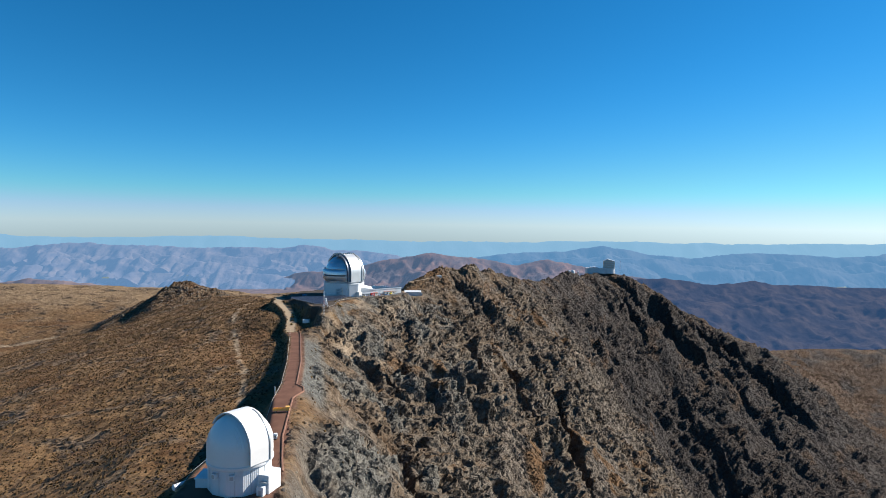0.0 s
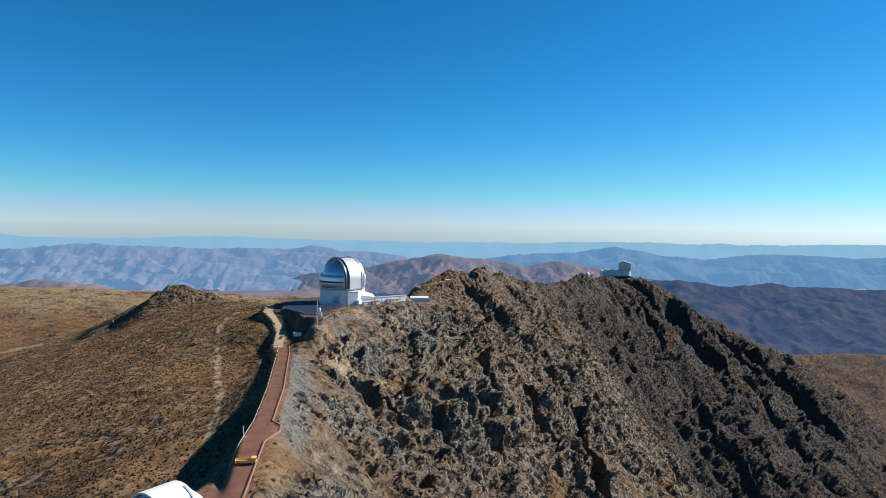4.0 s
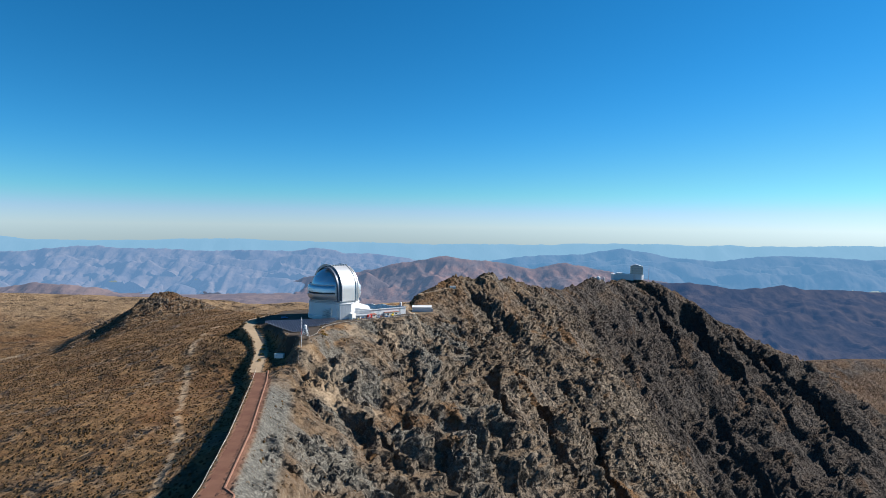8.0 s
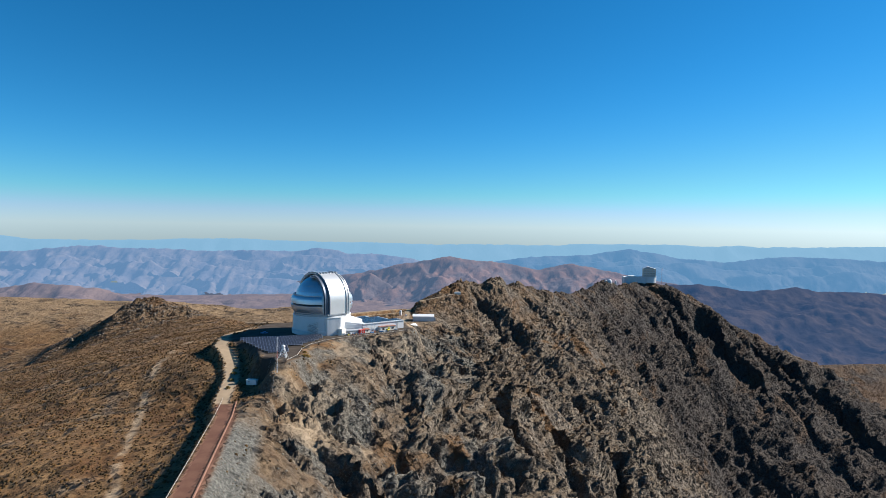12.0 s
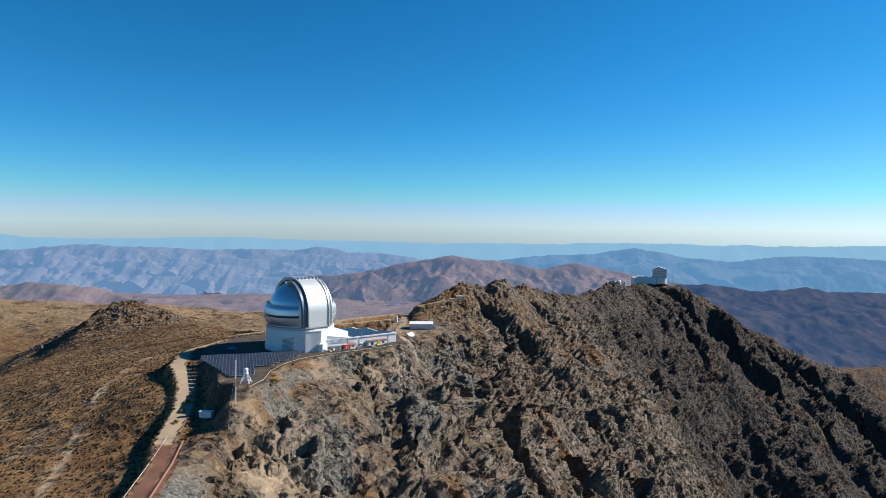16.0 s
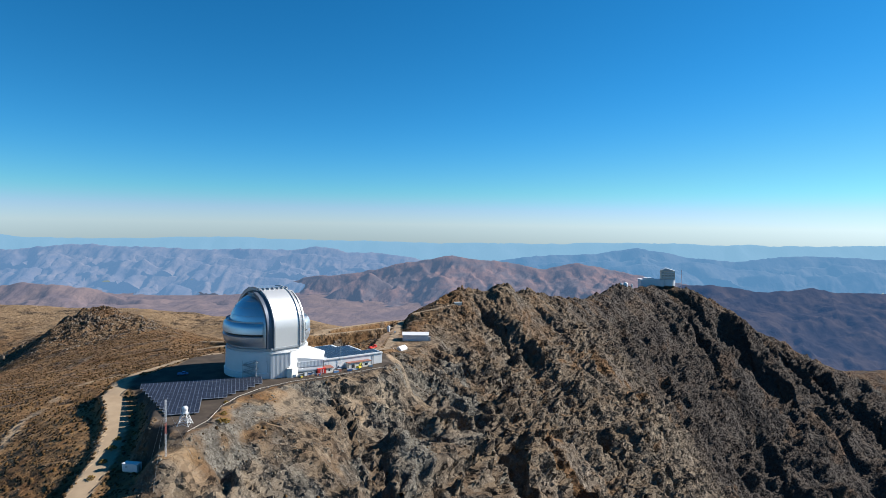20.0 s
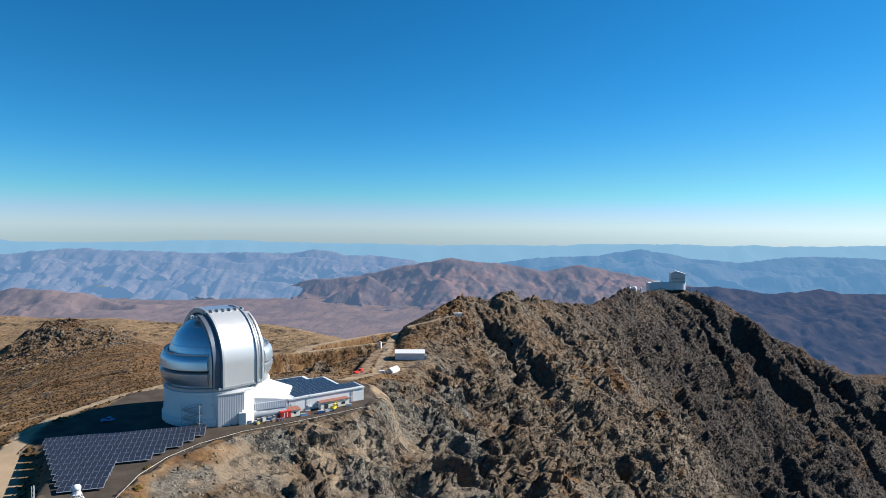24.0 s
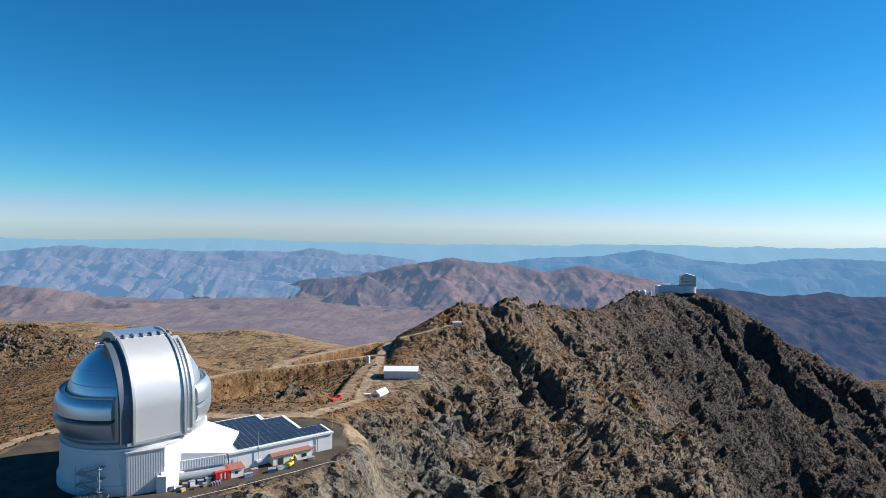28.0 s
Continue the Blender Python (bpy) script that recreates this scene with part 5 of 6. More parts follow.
# ---- ground solar field ----
def solar_table(m, nx, ny):
    ob = thing("solar_array", m, "long tilted row of blue-black solar panels on steel legs", "solar panels", "solar field beside the dome")
    tilt = radians(15)
    part("rack", boxed(-0.1, nx * 1.72 + 0.1, -0.05, ny * 2.06 + 0.05, 0.72, 0.78, 0, Matrix.Translation((0, 0, 0.0)) @ Matrix.Rotation(tilt, 4, "X")), M_PANEL_FRAME, ob)
    solar_strip(ob, 0.0, 0.0, nx, ny, 1.66, 2.0, 0.06, 0.80, tilt)
    for k in range(0, nx + 1, 3):
        for y, h in ((0.5, 0.8), (ny * 2.06 - 0.6, 0.75 + math.sin(tilt) * (ny * 2.06 - 0.6))):
            bm = bmesh.new()
            rod(bm, (min(k * 1.72, nx * 1.72 - 0.1) + 0.05, y, -0.2), (min(k * 1.72, nx * 1.72 - 0.1) + 0.05, y, h), 0.06, 5)
            part("leg", bm, M_GREY, ob)
    return ob


for k, n in enumerate((31, 30, 27, 24, 20, 17, 10, 9, 8, 7)):
    o = Vector((-44.0, -47.6, 0)) + Vector((3.3, -4.0, 0)) * k
    solar_table(pose(o.x, o.y, 0.0, 0, 0, 18.5), n, 2)
# ---- radar tower, mast and hut on the spur ----
def lattice(ob, base, top, height, bays, name="lattice"):
    for sx, sy in ((-1, -1), (1, -1), (1, 1), (-1, 1)):
        part("leg", rod(bmesh.new(), (sx * base, sy * base, -0.5), (sx * top, sy * top, height), 0.11, 6), M_WHITE, ob)
    bm = bmesh.new()
    for k in range(bays):
        a, b = base + (top - base) * k / bays, base + (top - base) * (k + 1) / bays
        z0, z1 = height * k / bays, height * (k + 1) / bays
        for (x, y), (p, q) in (((-1, -1), (1, -1)), ((1, -1), (1, 1)), ((1, 1), (-1, 1)), ((-1, 1), (-1, -1))):
            rod(bm, (x * a, y * a, z0), (p * b, q * b, z1), 0.06, 4)
            rod(bm, (p * a, q * a, z0), (x * b, y * b, z1), 0.06, 4)
            rod(bm, (x * b, y * b, z1), (p * b, q * b, z1), 0.06, 4)
    part("bracing", bm, M_WHITE, ob)


tower = thing("instrument_tower", pose(-2.6, -92.5, 0), "white lattice tower with a round dome on top", "tower")
lattice(tower, 2.3, 0.75, 4.6, 3)
part("platform", lathe([(0, 4.6), (1.3, 4.6), (1.3, 4.8), (0, 4.8)], 20), M_WHITE, tower)
part("drum", lathe([(0, 4.8), (0.95, 4.8), (0.95, 5.7), (0, 5.7)], 20), M_WHITE, tower, smooth=True)
part("ball", lathe([(0.5, 5.7)] + [(1.15 * math.cos(radians(a)), 6.3 + 1.0 * math.sin(radians(a))) for a in range(-30, 91, 15)], 20), M_WHITE, tower, smooth=True)
for k in range(3):
    a = radians(90 + 120 * k)
    part("stay", rod(bmesh.new(), (0.9 * math.cos(a), 0.9 * math.sin(a), 4.6), (4.2 * math.cos(a), 4.2 * math.sin(a), -0.2), 0.05, 4), M_GREY, tower)

mz = -4.4
mast = thing("lattice_mast", pose(-0.4, -112, mz), "slender white lattice mast with one faded red section", "mast")
for k in range(5):
    z0, z1 = 4.0 * k, 4.0 * k + 4.0
    bm = bmesh.new()
    for i in range(3):
        a, b = radians(120 * i), radians(120 * i + 120)
        p, q = (0.32 * math.cos(a), 0.32 * math.sin(a)), (0.32 * math.cos(b), 0.32 * math.sin(b))
        rod(bm, (*p, z0 - (1 if k == 0 else 0)), (*p, z1), 0.05, 4)
        for j in range(4):
            s0, s1 = z0 + 1.0 * j, z0 + 1.0 * j + 1.0
            rod(bm, (*p, s0), (*q, s1), 0.03, 3)
    part("section", bm, M_REDSTEEL if k == 2 else M_WHITE, mast)
for k in range(3):
    a = radians(30 + 120 * k)
    x, y = 9 * math.cos(a), 9 * math.sin(a)
    part("guy_wire", rod(bmesh.new(), (0, 0, 18), (x, y, floor_at(x - 0.4, y - 112) - mz - 0.2), 0.025, 3), M_GREY, mast)

cabin = thing("equipment_cabin", pose(-17.6, -102.6, -14.0, 0, 0, -8), "white box cabin on the stony slope", "cabin")
part("shell", boxed(-3.1, 3.1, -1.3, 1.3, 0.3, 3.0, 0.06), M_WHITE, cabin)
part("roof", boxed(-3.2, 3.2, -1.4, 1.4, 3.0, 3.15, 0.03), M_ROOF, cabin)
part("skid", boxed(-3.0, 3.0, -1.1, 1.1, -0.4, 0.3), M_CONCRETE, cabin)
part("door", boxed(3.06, 3.14, -0.5, 0.4, 0.4, 2.4), M_GREY, cabin)
part("vent", boxed(-1.8, -0.9, -1.36, -1.28, 1.7, 2.4), M_GREY, cabin)


# ---- low rails and kerbs ----
def rail_line(name, nodes, height, label, gap=4.0, mat=None):
    ob = thing(name, Matrix.Identity(4), label, "rail")
    pts = [Vector((x, y, floor_at(x, y))) for x, y in nodes]
    for p, q in zip(pts, pts[1:]):
        n = max(1, round((q - p).length / gap))
        places = [p.lerp(q, k / n) for k in range(n + 1)]
        for a in places:
            a.z = floor_at(a.x, a.y)
        for a, b in zip(places, places[1:]):
            part("beam", rod(bmesh.new(), a + Vector((0, 0, height)), b + Vector((0, 0, height)), 0.09, 5), mat or M_WHITE, ob)
            part("post", rod(bmesh.new(), a - Vector((0, 0, 0.3)), a + Vector((0, 0, height)), 0.08, 5), M_GREY, ob)
    return ob


rail_line("guard_rail", [(64, 4), (52, -6.5), (36, -19.5), (21, -30), (10, -43), (4.5, -56), (2.5, -70), (4.5, -88), (2, -101)], 0.55, "weathered low guard rail along the yard edge", 4.0, M_CONCRETE)
rail_line("road_kerb", [(14.5, -352), (13.8, -335), (13, -320), (10.2, -298), (-0.6, -241), (-9, -203), (-21, -149), (-27.3, -121)], 0.5, "pale concrete road edge beside the red dirt road", 5.0, M_CONCRETE)


def kerb_wall(nodes, label):
    """A low bank that follows the ground, in short lengths."""
    ob = thing("kerb_wall", Matrix.Identity(4), label, "wall")
    pts = []
    for p, q in zip(nodes, nodes[1:]):
        k = max(1, round(math.dist(p, q) / 4.0))
        pts += [(p[0] + (q[0] - p[0]) * i / k, p[1] + (q[1] - p[1]) * i / k) for i in range(k)]
    pts = [Vector((x, y, floor_at(x, y))) for x, y in pts + [nodes[-1]]]
    for a, b in zip(pts, pts[1:]):
        t = (b - a).normalized()
        s, e = Vector((-t.y, t.x, 0)), t * 0.15
        bm = bmesh.new()
        ring = lambda c: [bm.verts.new(c + s * w + Vector((0, 0, z))) for w, z in ((-0.7, -1.0), (-0.3, 0.55), (0.2, 0.5), (0.5, -1.0))]
        r0, r1 = ring(a - e), ring(b + e)
        for k in range(3):
            bm.faces.new((r0[k], r0[k + 1], r1[k + 1], r1[k]))
        bm.faces.new(r0[::-1])
        bm.faces.new(r1)
        part("segment", bm, M_BERM, ob)
    return ob


M_BERM = surface("red earth", (0.23, 0.115, 0.075), 0.95, 0.0, 0.3, 0.4, 3.0, relief=0.06)
kerb_wall([(39.5, -410), (36.5, -399), (30.6, -375), (26.7, -349), (23, -325), (25, -309), (23.5, -302), (18.7, -298), (8, -239), (-0.7, -201), (-12.8, -147), (-18.5, -125)],
          "low red earth bank along the dirt road")


# ---- white telescope dome ----
def white_dome():
    cx, cy, cz = 27.5, -420.5, -17.0
    ob = thing("observatory", pose(cx, cy, cz) @ Matrix.Diagonal((0.98, 0.98, 0.945, 1)), "white telescope dome with closed shutter on a white faceted base", "observatory")
    zc, r = 15.8, 11.3
    turn = radians(-36)
    pts = [(10.9 * math.cos(radians(22.5 + 30 * k)), 10.9 * math.sin(radians(22.5 + 30 * k))) for k in range(12)]
    part("base_wall", prism(pts, -1.0, 9.4), M_WHITE_RIB, ob, "white faceted base wall")
    part("turning_ring", lathe([(10.2, 9.4), (11.3, 9.4), (11.5, 9.7), (11.5, 10.5), (11.2, 10.7)], 72), M_WHITE, ob, smooth=True)
    prof = [(11.2, 10.7), (11.35, 13), (11.3, 15.8)] + [(r * math.cos(radians(a)), zc + r * math.sin(radians(a))) for a in range(6, 91, 6)]
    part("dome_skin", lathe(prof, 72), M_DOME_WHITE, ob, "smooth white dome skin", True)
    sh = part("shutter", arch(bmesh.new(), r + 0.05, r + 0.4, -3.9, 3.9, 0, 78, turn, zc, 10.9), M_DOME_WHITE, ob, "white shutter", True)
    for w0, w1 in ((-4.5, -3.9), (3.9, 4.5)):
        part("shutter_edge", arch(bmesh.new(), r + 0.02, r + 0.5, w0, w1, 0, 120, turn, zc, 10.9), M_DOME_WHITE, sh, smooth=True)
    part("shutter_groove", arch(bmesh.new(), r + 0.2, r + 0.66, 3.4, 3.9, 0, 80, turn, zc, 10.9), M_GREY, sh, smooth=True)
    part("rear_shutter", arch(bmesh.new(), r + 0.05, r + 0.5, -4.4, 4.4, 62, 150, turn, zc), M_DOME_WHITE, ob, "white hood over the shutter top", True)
    for k, (w, s) in enumerate(((-5.5, 0.25), (-6.3, 0.22), (-7.1, 0.2))):
        part("rib", arch(bmesh.new(), r * 0.7, math.sqrt(r * r - w * w) + 0.10, w - 0.10, w + 0.10, 6, 66 - 8 * k, turn, zc), M_DOME_WHITE, ob, smooth=True)
    for a in (-120, -86):
        m = Matrix.Rotation(radians(a), 4, "Z")
        box_part = part("wall_box", boxed(10.2, 11.9, -0.9, 0.9, 6.2, 8.2, 0.08, m), M_WHITE, ob)
        part("box_vent", boxed(11.85, 11.95, -0.6, 0.6, 6.5, 7.8, 0, m), M_GREY, box_part)
    m = Matrix.Rotation(radians(-18), 4, "Z")
    wing = part("side_wing", boxed(8.5, 14.2, -4.0, 3.6, -1.0, 6.6, 0.1, m), M_WHITE, ob, "white side wing")
    part("stair_block", boxed(10.8, 13.4, -6.2, -4.0, -1.0, 3.2, 0.1, m), M_WHITE, wing)
    part("door", boxed(11.6, 12.6, -6.26, -6.1, -0.2, 2.0, 0, m), M_GREY, wing)
    part("balcony", boxed(11.2, 13.6, -5.2, -4.0, 4.4, 4.6, 0, m), M_GREY, wing)
    low = part("low_wing", boxed(-14.6, -9.0, -3.5, 4.5, -1.0, 3.3, 0.1), M_WHITE, ob, "low white wing")
    part("low_roof", boxed(-14.9, -8.9, -3.8, 4.8, 3.3, 3.6), M_ROOF, low)
    part("antenna", rod(bmesh.new(), (9.5, -4.5, 12), (10.4, -5.2, 15.5), 0.08), M_GREY, ob)
    for k in range(12):
        a = radians(7.5 + 30 * k)
        part("seam", boxed(10.5, 10.62, -0.05, 0.05, 0, 9.3, 0, Matrix.Rotation(a, 4, "Z")), M_GREY, ob)
    return ob


white_dome()
tank = thing("gas_tank", pose(2.5, -411, floor_at(2.5, -411), 0, 0, 55), "white cylindrical tank on saddles beside the dome", "tank")
bm = bmesh.new()
rod(bm, (-2.6, 0, 1.5), (2.6, 0, 1.5), 1.1, 20)
part("shell", bm, M_WHITE, tank, smooth=True)
for x in (-1.7, 1.5):
    part("saddle", boxed(x, x + 0.3, -0.9, 0.9, -0.3, 1.0), M_CONCRETE, tank)
    part("band", rod(bmesh.new(), (x, 0, 1.5), (x + 0.3, 0, 1.5), 1.14, 20), M_GREY, tank)
pad = thing("plant_unit", pose(-10, -430, floor_at(-10, -430), 0, 0, 30), "pale machine unit on a concrete pad", "machine")
part("pad", boxed(-2.6, 2.6, -1.8, 1.8, -1.5, 0.3), M_CONCRETE, pad)
part("casing", boxed(-2.0, 1.6, -1.2, 1.2, 0.3, 1.9, 0.1), M_WHITE, pad)
part("fan", lathe([(0, 1.9), (0.7, 1.9), (0.7, 2.1), (0, 2.1)], 16), M_GREY, pad)
rail_line("fence", [(-14, -436), (-4, -422), (3, -404), (6, -390)], 1.0, "thin steel fence below the white dome", 3.0, M_GREY)
post = thing("sign_post", pose(11.6, -316, floor_at(13.4, -316) - 0.5), "white marker post beside the red dirt road", "post")
part("post", rod(bmesh.new(), (0, 0, -0.4), (0, 0, 3.6), 0.22, 8), M_WHITE, post)
part("cap", rod(bmesh.new(), (0, 0, 3.6), (0, 0, 3.9), 0.32, 8), M_GREY, post)


# ---- saddle: shed, tent, white tank ----
shed = thing("shed", pose(54.2, 209.5, -26.4, 0, 0, 3.0), "white metal shed with a pale roof on the saddle", "shed")
part("wall", boxed(0, 23, 0, 14.5, -0.4, 5.4), M_SILVER_RIB, shed, "grey-white ribbed wall")
bm = bmesh.new()
vs = [bm.verts.new(p) for p in ((-0.4, -0.5, 5.4), (23.4, -0.5, 5.4), (23.4, 15, 5.4), (-0.4, 15, 5.4), (-0.4, 7.25, 7.0), (23.4, 7.25, 7.0))]
for f in ((0, 1, 5, 4), (2, 3, 4, 5), (0, 4, 3), (1, 2, 5), (3, 2, 1, 0)):
    bm.faces.new([vs[i] for i in f])
part("roof", bm, M_WHITE, shed, "bright white roof")
part("door", boxed(22.95, 23.06, 4.5, 9.5, -0.2, 4.2), M_GREY, shed)
part("side_unit", boxed(23.1, 24.9, 0.6, 3.0, -0.2, 3.6, 0.05), M_GREY, shed, "grey unit at the shed's end")
tent = thing("tent", pose(54.5, 168.5, -26.5, 0, 0, 62), "white ridge tent beside the road", "tent")
bm = bmesh.new()
vs = [bm.verts.new((x, y, z)) for x in (0, 9.5) for y, z in ((-2.6, -0.3), (-2.6, 1.6), (0, 3.6), (2.6, 1.6), (2.6, -0.3))]
for k in range(4):
    bm.faces.new((vs[k], vs[k + 1], vs[k + 6], vs[k + 5]))
bm.faces.new(vs[:5][::-1])
bm.faces.new(vs[5:])
part("canvas", bm, M_WHITE, tent)
part("end_flap", boxed(-0.06, 0.0, -1.0, 1.0, -0.2, 2.2), M_GREY, tent)
part("ridge_pole", rod(bmesh.new(), (-0.3, 0, 3.55), (9.8, 0, 3.55), 0.08), M_GREY, tent)
van = thing("cabin_trailer", pose(49.5, 165, -26.2, 0, 0, 15), "grey-white trailer in front of the tent", "trailer")
part("body", boxed(-2.2, 2.2, -1.0, 1.0, 0.5, 2.3, 0.1), M_WHITE, van)
part("window", boxed(-1.0, 0.8, -1.03, 1.03, 1.3, 1.9), M_GLASS, van)
part("chassis", boxed(-2.0, 2.6, -0.8, 0.8, 0.3, 0.5), M_GREY, van)
wheel_set(van, (0.0,), 0.85)
wt = thing("water_tank", pose(36.5, 257.5, floor_at(36.5, 257.5)), "tall white water tank on the saddle", "tank")
part("shell", lathe([(0, -0.4), (1.35, -0.4), (1.35, 5.2), (1.2, 5.6), (0, 5.9)], 20), M_WHITE, wt, smooth=True)
part("hatch", lathe([(0, 5.8), (0.4, 5.8), (0.4, 6.1), (0, 6.1)], 12), M_GREY, wt)
part("ladder", boxed(-0.25, 0.25, -1.5, -1.36, 0, 5.4), M_GREY, wt)
pz = floor_at(104, 342)
ph = thing("hut", pose(104, 342, pz, 0, 0, 10), "low white hut on the brown slope", "hut")
part("wall", boxed(-4, 4, -2, 2, -1.2, 1.8), M_CREAM, ph)
part("roof", boxed(-4.4, 4.4, -2.4, 2.4, 1.8, 2.1), M_WHITE, ph)
pole = thing("pole", pose(55, 36, floor_at(55, 36)), "dark power pole behind the annex", "pole")
part("shaft", rod(bmesh.new(), (0, 0, -0.5), (0, 0, 8.5), 0.13), M_TIMBER, pole)
part("crossarm", boxed(-0.9, 0.9, -0.08, 0.08, 7.6, 7.8), M_TIMBER, pole)


# ---- far summit observatory ----
def summit_observatory():
    ob = thing("observatory", pose(626, 1150, -58), "distant white observatory with a boxy gabled turning building on the summit", "observatory")
    base = part("base_wall", lathe([(17.5, -6), (17.5, 9.5), (16.4, 10)], 40), M_WHITE, ob, "white round lower wall")
    m = Matrix.Rotation(radians(-14), 4, "Z")
    box_ = part("turning_building", boxed(-17, 15, -14, 14, 10.0, 31.0, 0.3, m), M_TANDOME, ob, "tan turning building with rows of pale openings")
    for z in (12.4, 18.6, 24.8):
        for k in range(4):
            x = -15.4 + 7.7 * k
            w = part("window", boxed(x, x + 5.6, -14.35, -13.8, z, z + 3.6, 0, m), M_WHITE, box_)
            part("window_slot", boxed(x + 0.5, x + 5.1, -14.5, -14.2, z + 0.5, z + 1.5, 0, m), M_DARK, w)
        for k in range(3):
            y = -12.5 + 8.6 * k
            part("side_window", boxed(14.8, 15.35, y, y + 6.0, z, z + 3.6, 0, m), M_WHITE, box_)
        part("floor_band", boxed(-17.6, 15.6, -14.6, 14.6, z - 1.6, z - 0.9, 0, m), M_GREY, box_)
    bm = bmesh.new()
    vs = [bm.verts.new(m @ Vector(p)) for p in ((-17.5, -14.5, 31), (15.5, -14.5, 31), (15.5, 14.5, 31), (-17.5, 14.5, 31), (-5, -14.5, 37), (-5, 14.5, 37))]
    for f in ((0, 1, 4), (2, 3, 5), (1, 2, 5, 4), (3, 0, 4, 5), (3, 2, 1, 0)):
        bm.faces.new([vs[i] for i in f])
    part("roof", bm, M_GREY, ob, "grey gabled roof")
    part("ring_deck", lathe([(16, 9.6), (18.6, 9.6), (18.6, 10.3), (16, 10.3)], 40, closed=True), M_GREY, ob)
    hall = part("service_hall", boxed(-70, -14, -14, 9, -14, 8.5, 0.2), M_WHITE_RIB, ob, "long white service hall")
    part("hall_roof", boxed(-71, -13, -14.6, 9.6, 8.5, 9.3), M_WHITE, hall)
    part("low_hall", boxed(-60, -38, -13, 2, 9.3, 12.5, 0.2), M_WHITE, hall)
    return ob


M_TANDOME = surface("tan and grey dome sheet", (0.64, 0.55, 0.44), 0.5, 0.2, 0.2, 0.1, 1.0)
summit_observatory()
m2 = thing("radio_mast", pose(658, 1146, floor_at(658, 1146)), "thin radio mast on the far summit", "mast")
part("shaft", rod(bmesh.new(), (0, 0, -2), (0, 0, 46), 0.35, 5), M_REDSTEEL, m2)
part("base", boxed(-1, 1, -1, 1, -2, 1), M_CONCRETE, m2)
for k, (x, y, rr, hh) in enumerate(((484, 1014, 5.0, 4.0), (474, 1013, 2.6, 4.0), (503, 1030, 2.0, 9.0))):
    z = floor_at(x, y)
    d = thing("small_dome", pose(x, y, z), "small white dome on the far shoulder", "dome")
    part("wall", lathe([(rr, -6), (rr, hh)], 20), M_WHITE, d)
    part("cap", lathe([(rr * math.cos(radians(a)), hh + rr * math.sin(radians(a))) for a in range(0, 91, 15)], 20), M_WHITE, d, smooth=True)
# ---- stones and tufts ----
def scatter(name, label, category, places, sizes, squash, seed, material, sides=6, flat=False):
    """Many small uneven lumps as one mesh; each is a low crown of points round a peak."""
    rs = np.random.RandomState(seed)
    n = len(places)
    ang = np.linspace(0, 2 * np.pi, sides, endpoint=False)
    turn = rs.uniform(0, 6.28, n)[:, None]
    low = sizes[:, None] * rs.uniform(0.75, 1.2, (n, sides))
    high = low * (rs.uniform(0.6, 0.95, (n, sides)) if flat else rs.uniform(0.5, 0.8, (n, sides)))
    tall = sizes * squash * rs.uniform(0.7, 1.3, n)
    def ring(rad, z):
        return np.stack([places[:, 0, None] + rad * np.cos(ang + turn), places[:, 1, None] + rad * np.sin(ang + turn), z * np.ones((1, sides))], -1)
    z0, z1 = places[:, 2, None] - 0.5 * sizes[:, None], places[:, 2, None] + ((0.9 if flat else 0.68) * tall)[:, None] * rs.uniform(0.7, 1.15, (n, sides))
    peak = np.stack([places[:, 0] + 0.2 * sizes * rs.uniform(-1, 1, n), places[:, 1] + 0.2 * sizes * rs.uniform(-1, 1, n), places[:, 2] + tall], -1)[:, None]
    co = np.concatenate([ring(low, z0), ring(high, z1), peak], 1)
    per = 2 * sides + 1
    k = np.arange(sides)
    j = (k + 1) % sides
    tris = np.concatenate([np.stack([k, j, sides + j], -1), np.stack([k, sides + j, sides + k], -1), np.stack([sides + k, sides + j, np.full(sides, 2 * sides)], -1)])
    faces = (tris[None] + (np.arange(n) * per)[:, None, None]).reshape(-1, 3)
    me = bpy.data.meshes.new(name)
    me.vertices.add(n * per)
    me.vertices.foreach_set("co", co.astype(np.float32).ravel())
    me.loops.add(faces.size)
    me.loops.foreach_set("vertex_index", faces.ravel().astype(np.int32))
    me.polygons.add(len(faces))
    me.polygons.foreach_set("loop_start", np.arange(0, faces.size, 3, dtype=np.int32))
    me.update(calc_edges=True)
    me.materials.append(material)
    return tagged(new(name, me), label, category, kind="stuff")


def island_material(name, colors, rough=0.9):
    m = bpy.data.materials.new(name)
    m.use_nodes = True
    nt = m.node_tree
    geo, ramp_node = nt.nodes.new("ShaderNodeNewGeometry"), nt.nodes.new("ShaderNodeValToRGB")
    els = ramp_node.color_ramp.elements
    els[0].color, els[1].color = (*colors[0], 1), (*colors[-1], 1)
    for i, c in enumerate(colors[1:-1]):
        els.new((i + 1) / (len(colors) - 1)).color = (*c, 1)
    nt.links.new(geo.outputs["Random Per Island"], ramp_node.inputs[0])
    col = mix_rgb(nt, math_node(nt, "MULTIPLY", ramp(nt, noise_tex(nt, 2.5, 3), 0.4, 0.7), 0.5), ramp_node.outputs[0], tuple(c * 0.5 for c in colors[0]))
    nt.links.new(col, nt.nodes["Principled BSDF"].inputs["Base Color"])
    nt.nodes["Principled BSDF"].inputs["Roughness"].default_value = rough
    nt.nodes["Principled BSDF"].inputs["Specular IOR Level"].default_value = 0.1
    return m


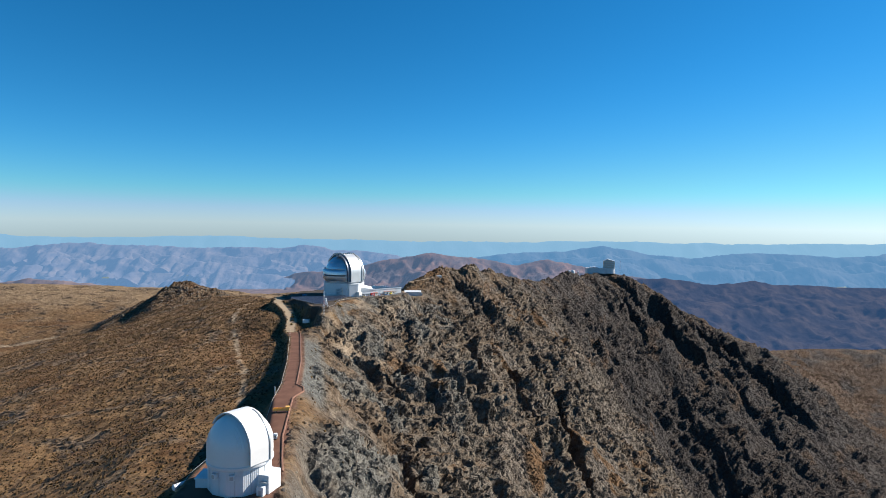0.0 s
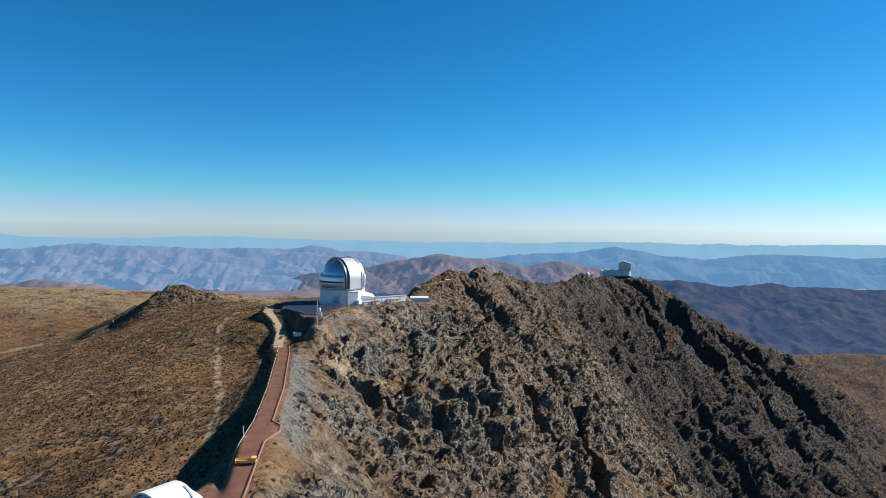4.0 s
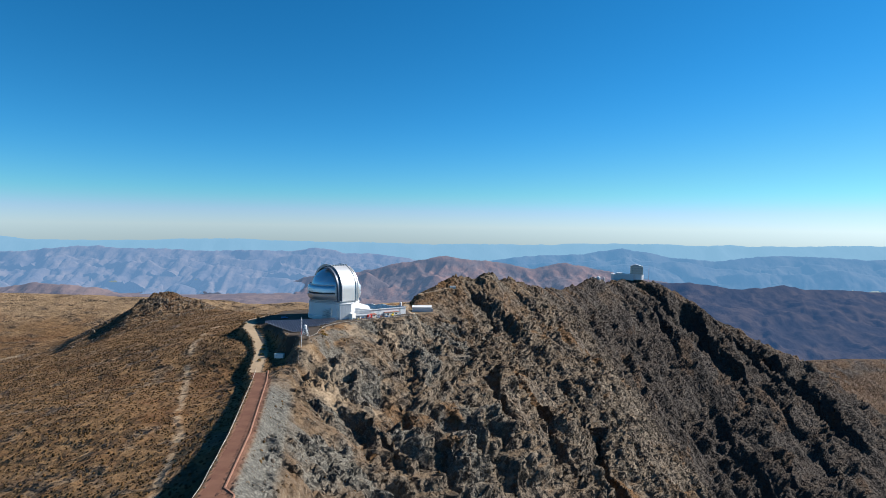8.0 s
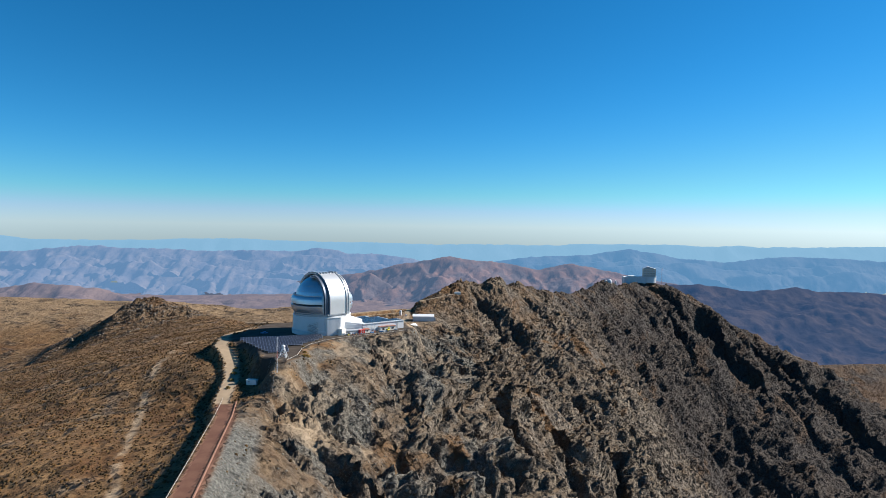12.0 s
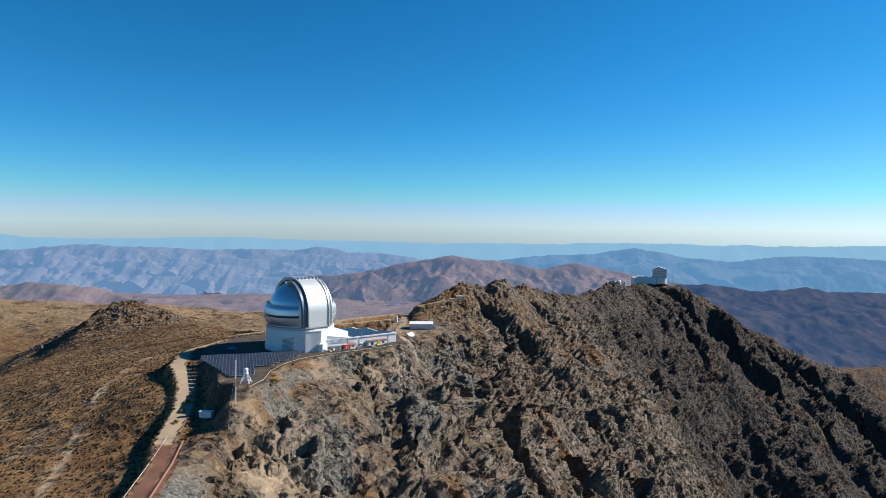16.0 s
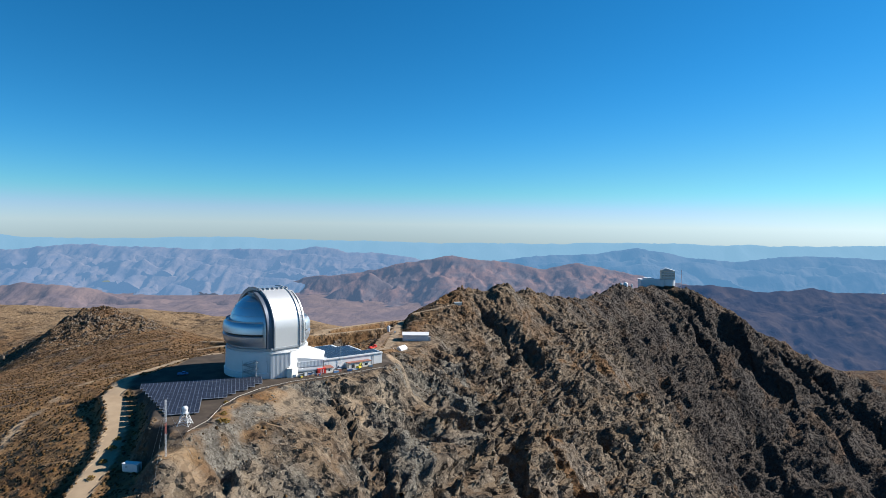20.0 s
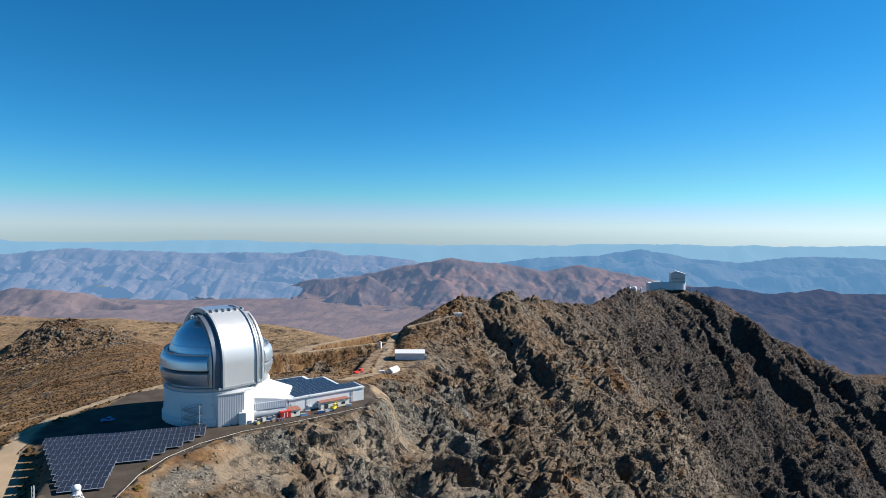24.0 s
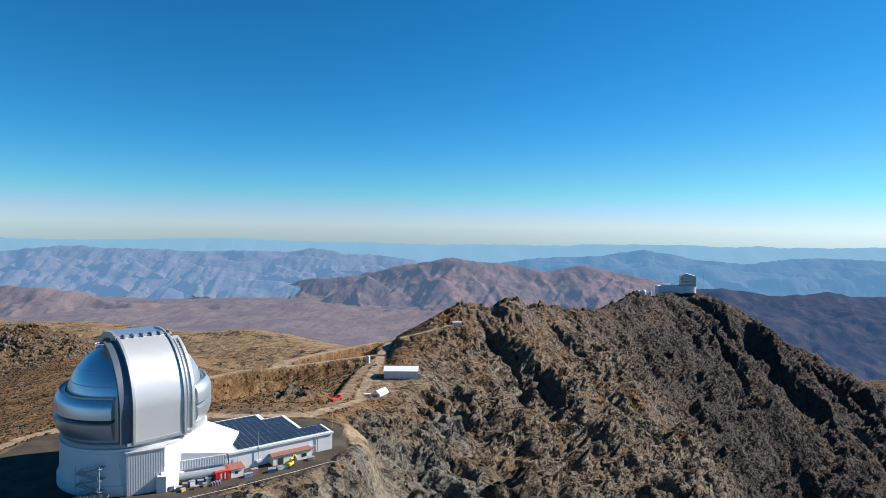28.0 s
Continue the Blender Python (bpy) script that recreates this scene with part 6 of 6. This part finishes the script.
M_TUFT = island_material("dry bushes", [(0.03, 0.02, 0.011), (0.06, 0.037, 0.018), (0.105, 0.056, 0.02), (0.035, 0.025, 0.014), (0.12, 0.073, 0.03)])
M_STONE = island_material("loose stones", [(0.07, 0.056, 0.042), (0.14, 0.115, 0.085), (0.16, 0.148, 0.125), (0.10, 0.085, 0.068), (0.19, 0.172, 0.14), (0.18, 0.15, 0.11)])


def strewn(seed, n, x0, x1, y0, y1, keep):
    """Places on the ground where keep(zones) allows."""
    rs = np.random.RandomState(seed)
    x, y = rs.uniform(x0, x1, n), rs.uniform(y0, y1, n)
    i, j = np.clip(np.searchsorted(XS, x) - 1, 0, len(XS) - 2), np.clip(np.searchsorted(YS, y) - 1, 0, len(YS) - 2)
    u, v = (x - XS[i]) / (XS[i + 1] - XS[i]), (y - YS[j]) / (YS[j + 1] - YS[j])
    push, h = ((g[j, i] * (1 - u) + g[j, i + 1] * u) * (1 - v) + (g[j + 1, i] * (1 - u) + g[j + 1, i + 1] * u) * v for g in (PUSH, GROUND_H))
    za, zb = zone_a[j, i], zone_b[j, i]
    made = np.maximum(za[:, 1], np.maximum(zb[:, 0], zb[:, 1]))
    ok = (made < 0.15) & (rs.uniform(0, 1, n) < keep(za, zb))
    return np.stack([x + push, y, h], -1)[ok], rs.uniform(0, 1, ok.sum())


M_GOLD = island_material("golden shrub leaves", [(0.12, 0.085, 0.025), (0.20, 0.13, 0.035), (0.26, 0.16, 0.04), (0.09, 0.075, 0.03)])


def shrub(x, y, size, seed):
    """A round desert shrub: short stems under a loose crown of small leaf clumps."""
    ob = thing("shrub", pose(x, y, floor_at(x, y)), "rounded golden-green desert shrub on bare ground", "shrub", "shrubs below the solar field")
    rs = random.Random(seed)
    stems, leaves = bmesh.new(), bmesh.new()
    for k in range(7):
        a, lean = rs.uniform(0, 6.28), rs.uniform(0.2, 0.7)
        rod(stems, (0, 0, -0.3), (size * lean * math.cos(a), size * lean * math.sin(a), size * rs.uniform(0.4, 0.7)), 0.05, 4)
    for k in range(70):
        a, e, r = rs.uniform(0, 6.28), rs.uniform(0.05, 1.5), size * rs.uniform(0.6, 1.08)
        c = Vector((r * math.cos(e) * math.cos(a), r * math.cos(e) * math.sin(a), 0.75 * r * math.sin(e)))
        m = Matrix.Translation(c) @ Euler((rs.uniform(0, 3), rs.uniform(0, 3), rs.uniform(0, 3))).to_matrix().to_4x4() @ Matrix.Diagonal((1, rs.uniform(0.5, 0.9), rs.uniform(0.3, 0.6), 1))
        bmesh.ops.create_icosphere(leaves, subdivisions=1, radius=size * rs.uniform(0.13, 0.24), matrix=m)
    part("stems", stems, M_TIMBER, ob)
    part("crown", leaves, M_GOLD, ob)


for k, (x, y, size) in enumerate(((6.5, -78, 1.5), (9.5, -84, 2.1), (8.0, -86, 1.6), (-31, -98, 1.6), (-33, -89, 1.9), (-29.5, -108, 1.5), (-34.5, -82, 1.4), (2, -64, 1.2))):
    shrub(x, y, size, 60 + k)

M_ROCK = island_material("crag rocks", [(0.07, 0.06, 0.052), (0.125, 0.10, 0.078), (0.10, 0.085, 0.07), (0.17, 0.14, 0.105)])
p1, s1 = strewn(11, 48000, -420, -8, -420, 60, lambda a, b: a[:, 0])
p2, s2 = strewn(12, 34000, -420, 140, 60, 460, lambda a, b: np.maximum(a[:, 0], 0.5 * b[:, 2]))
p3, s3 = strewn(13, 14000, 0, 330, -380, 330, lambda a, b: np.maximum(0.25 * a[:, 0], 0.6 * b[:, 2]) + 0.06)
pt, st = np.concatenate([p1, p2, p3]), np.concatenate([s1, s2, s3])
scatter("bushes", "low dry brown and golden desert bushes", "bushes", pt, 0.35 + 0.75 * st ** 2, 0.7, 5, M_TUFT, 5)
q1, t1 = strewn(21, 30000, -5, 330, -420, 330, lambda a, b: 0.35 + 0.65 * a[:, 2])
q2, t2 = strewn(22, 9000, -420, 0, -420, 450, lambda a, b: 1 - 0.85 * a[:, 0])
q3, t3 = strewn(23, 12000, -45, 90, -135, 45, lambda a, b: 0.3 + 0.7 * a[:, 2])
qt, tt = np.concatenate([q1, q2, q3]), np.concatenate([t1, t2, t3])
r1, w1 = strewn(31, 22000, -5, 340, -430, 340, lambda a, b: 0.04 + 0.5 * a[:, 3])
r2, w2 = strewn(32, 9000, 60, 1150, 340, 1180, lambda a, b: 0.08 + 0.5 * a[:, 3])
r3, w3 = strewn(33, 9000, -460, -240, 300, 470, lambda a, b: 0.7 * (1 - a[:, 0]))
rt, wt_ = np.concatenate([r1, r2, r3]), np.concatenate([0.35 + 1.0 * w1 ** 4, 0.7 + 2.2 * w2 ** 4, 0.5 + 1.8 * w3 ** 4])
scatter("outcrop_rocks", "angular brown-grey rocks of the crags", "rocks", rt, wt_, 0.6, 8, M_ROCK, 5, True)
scatter("stones", "loose grey and tan stones on the slopes", "stones", qt, 0.2 + 0.5 * tt ** 4, 0.55, 6, M_STONE, 5, True)
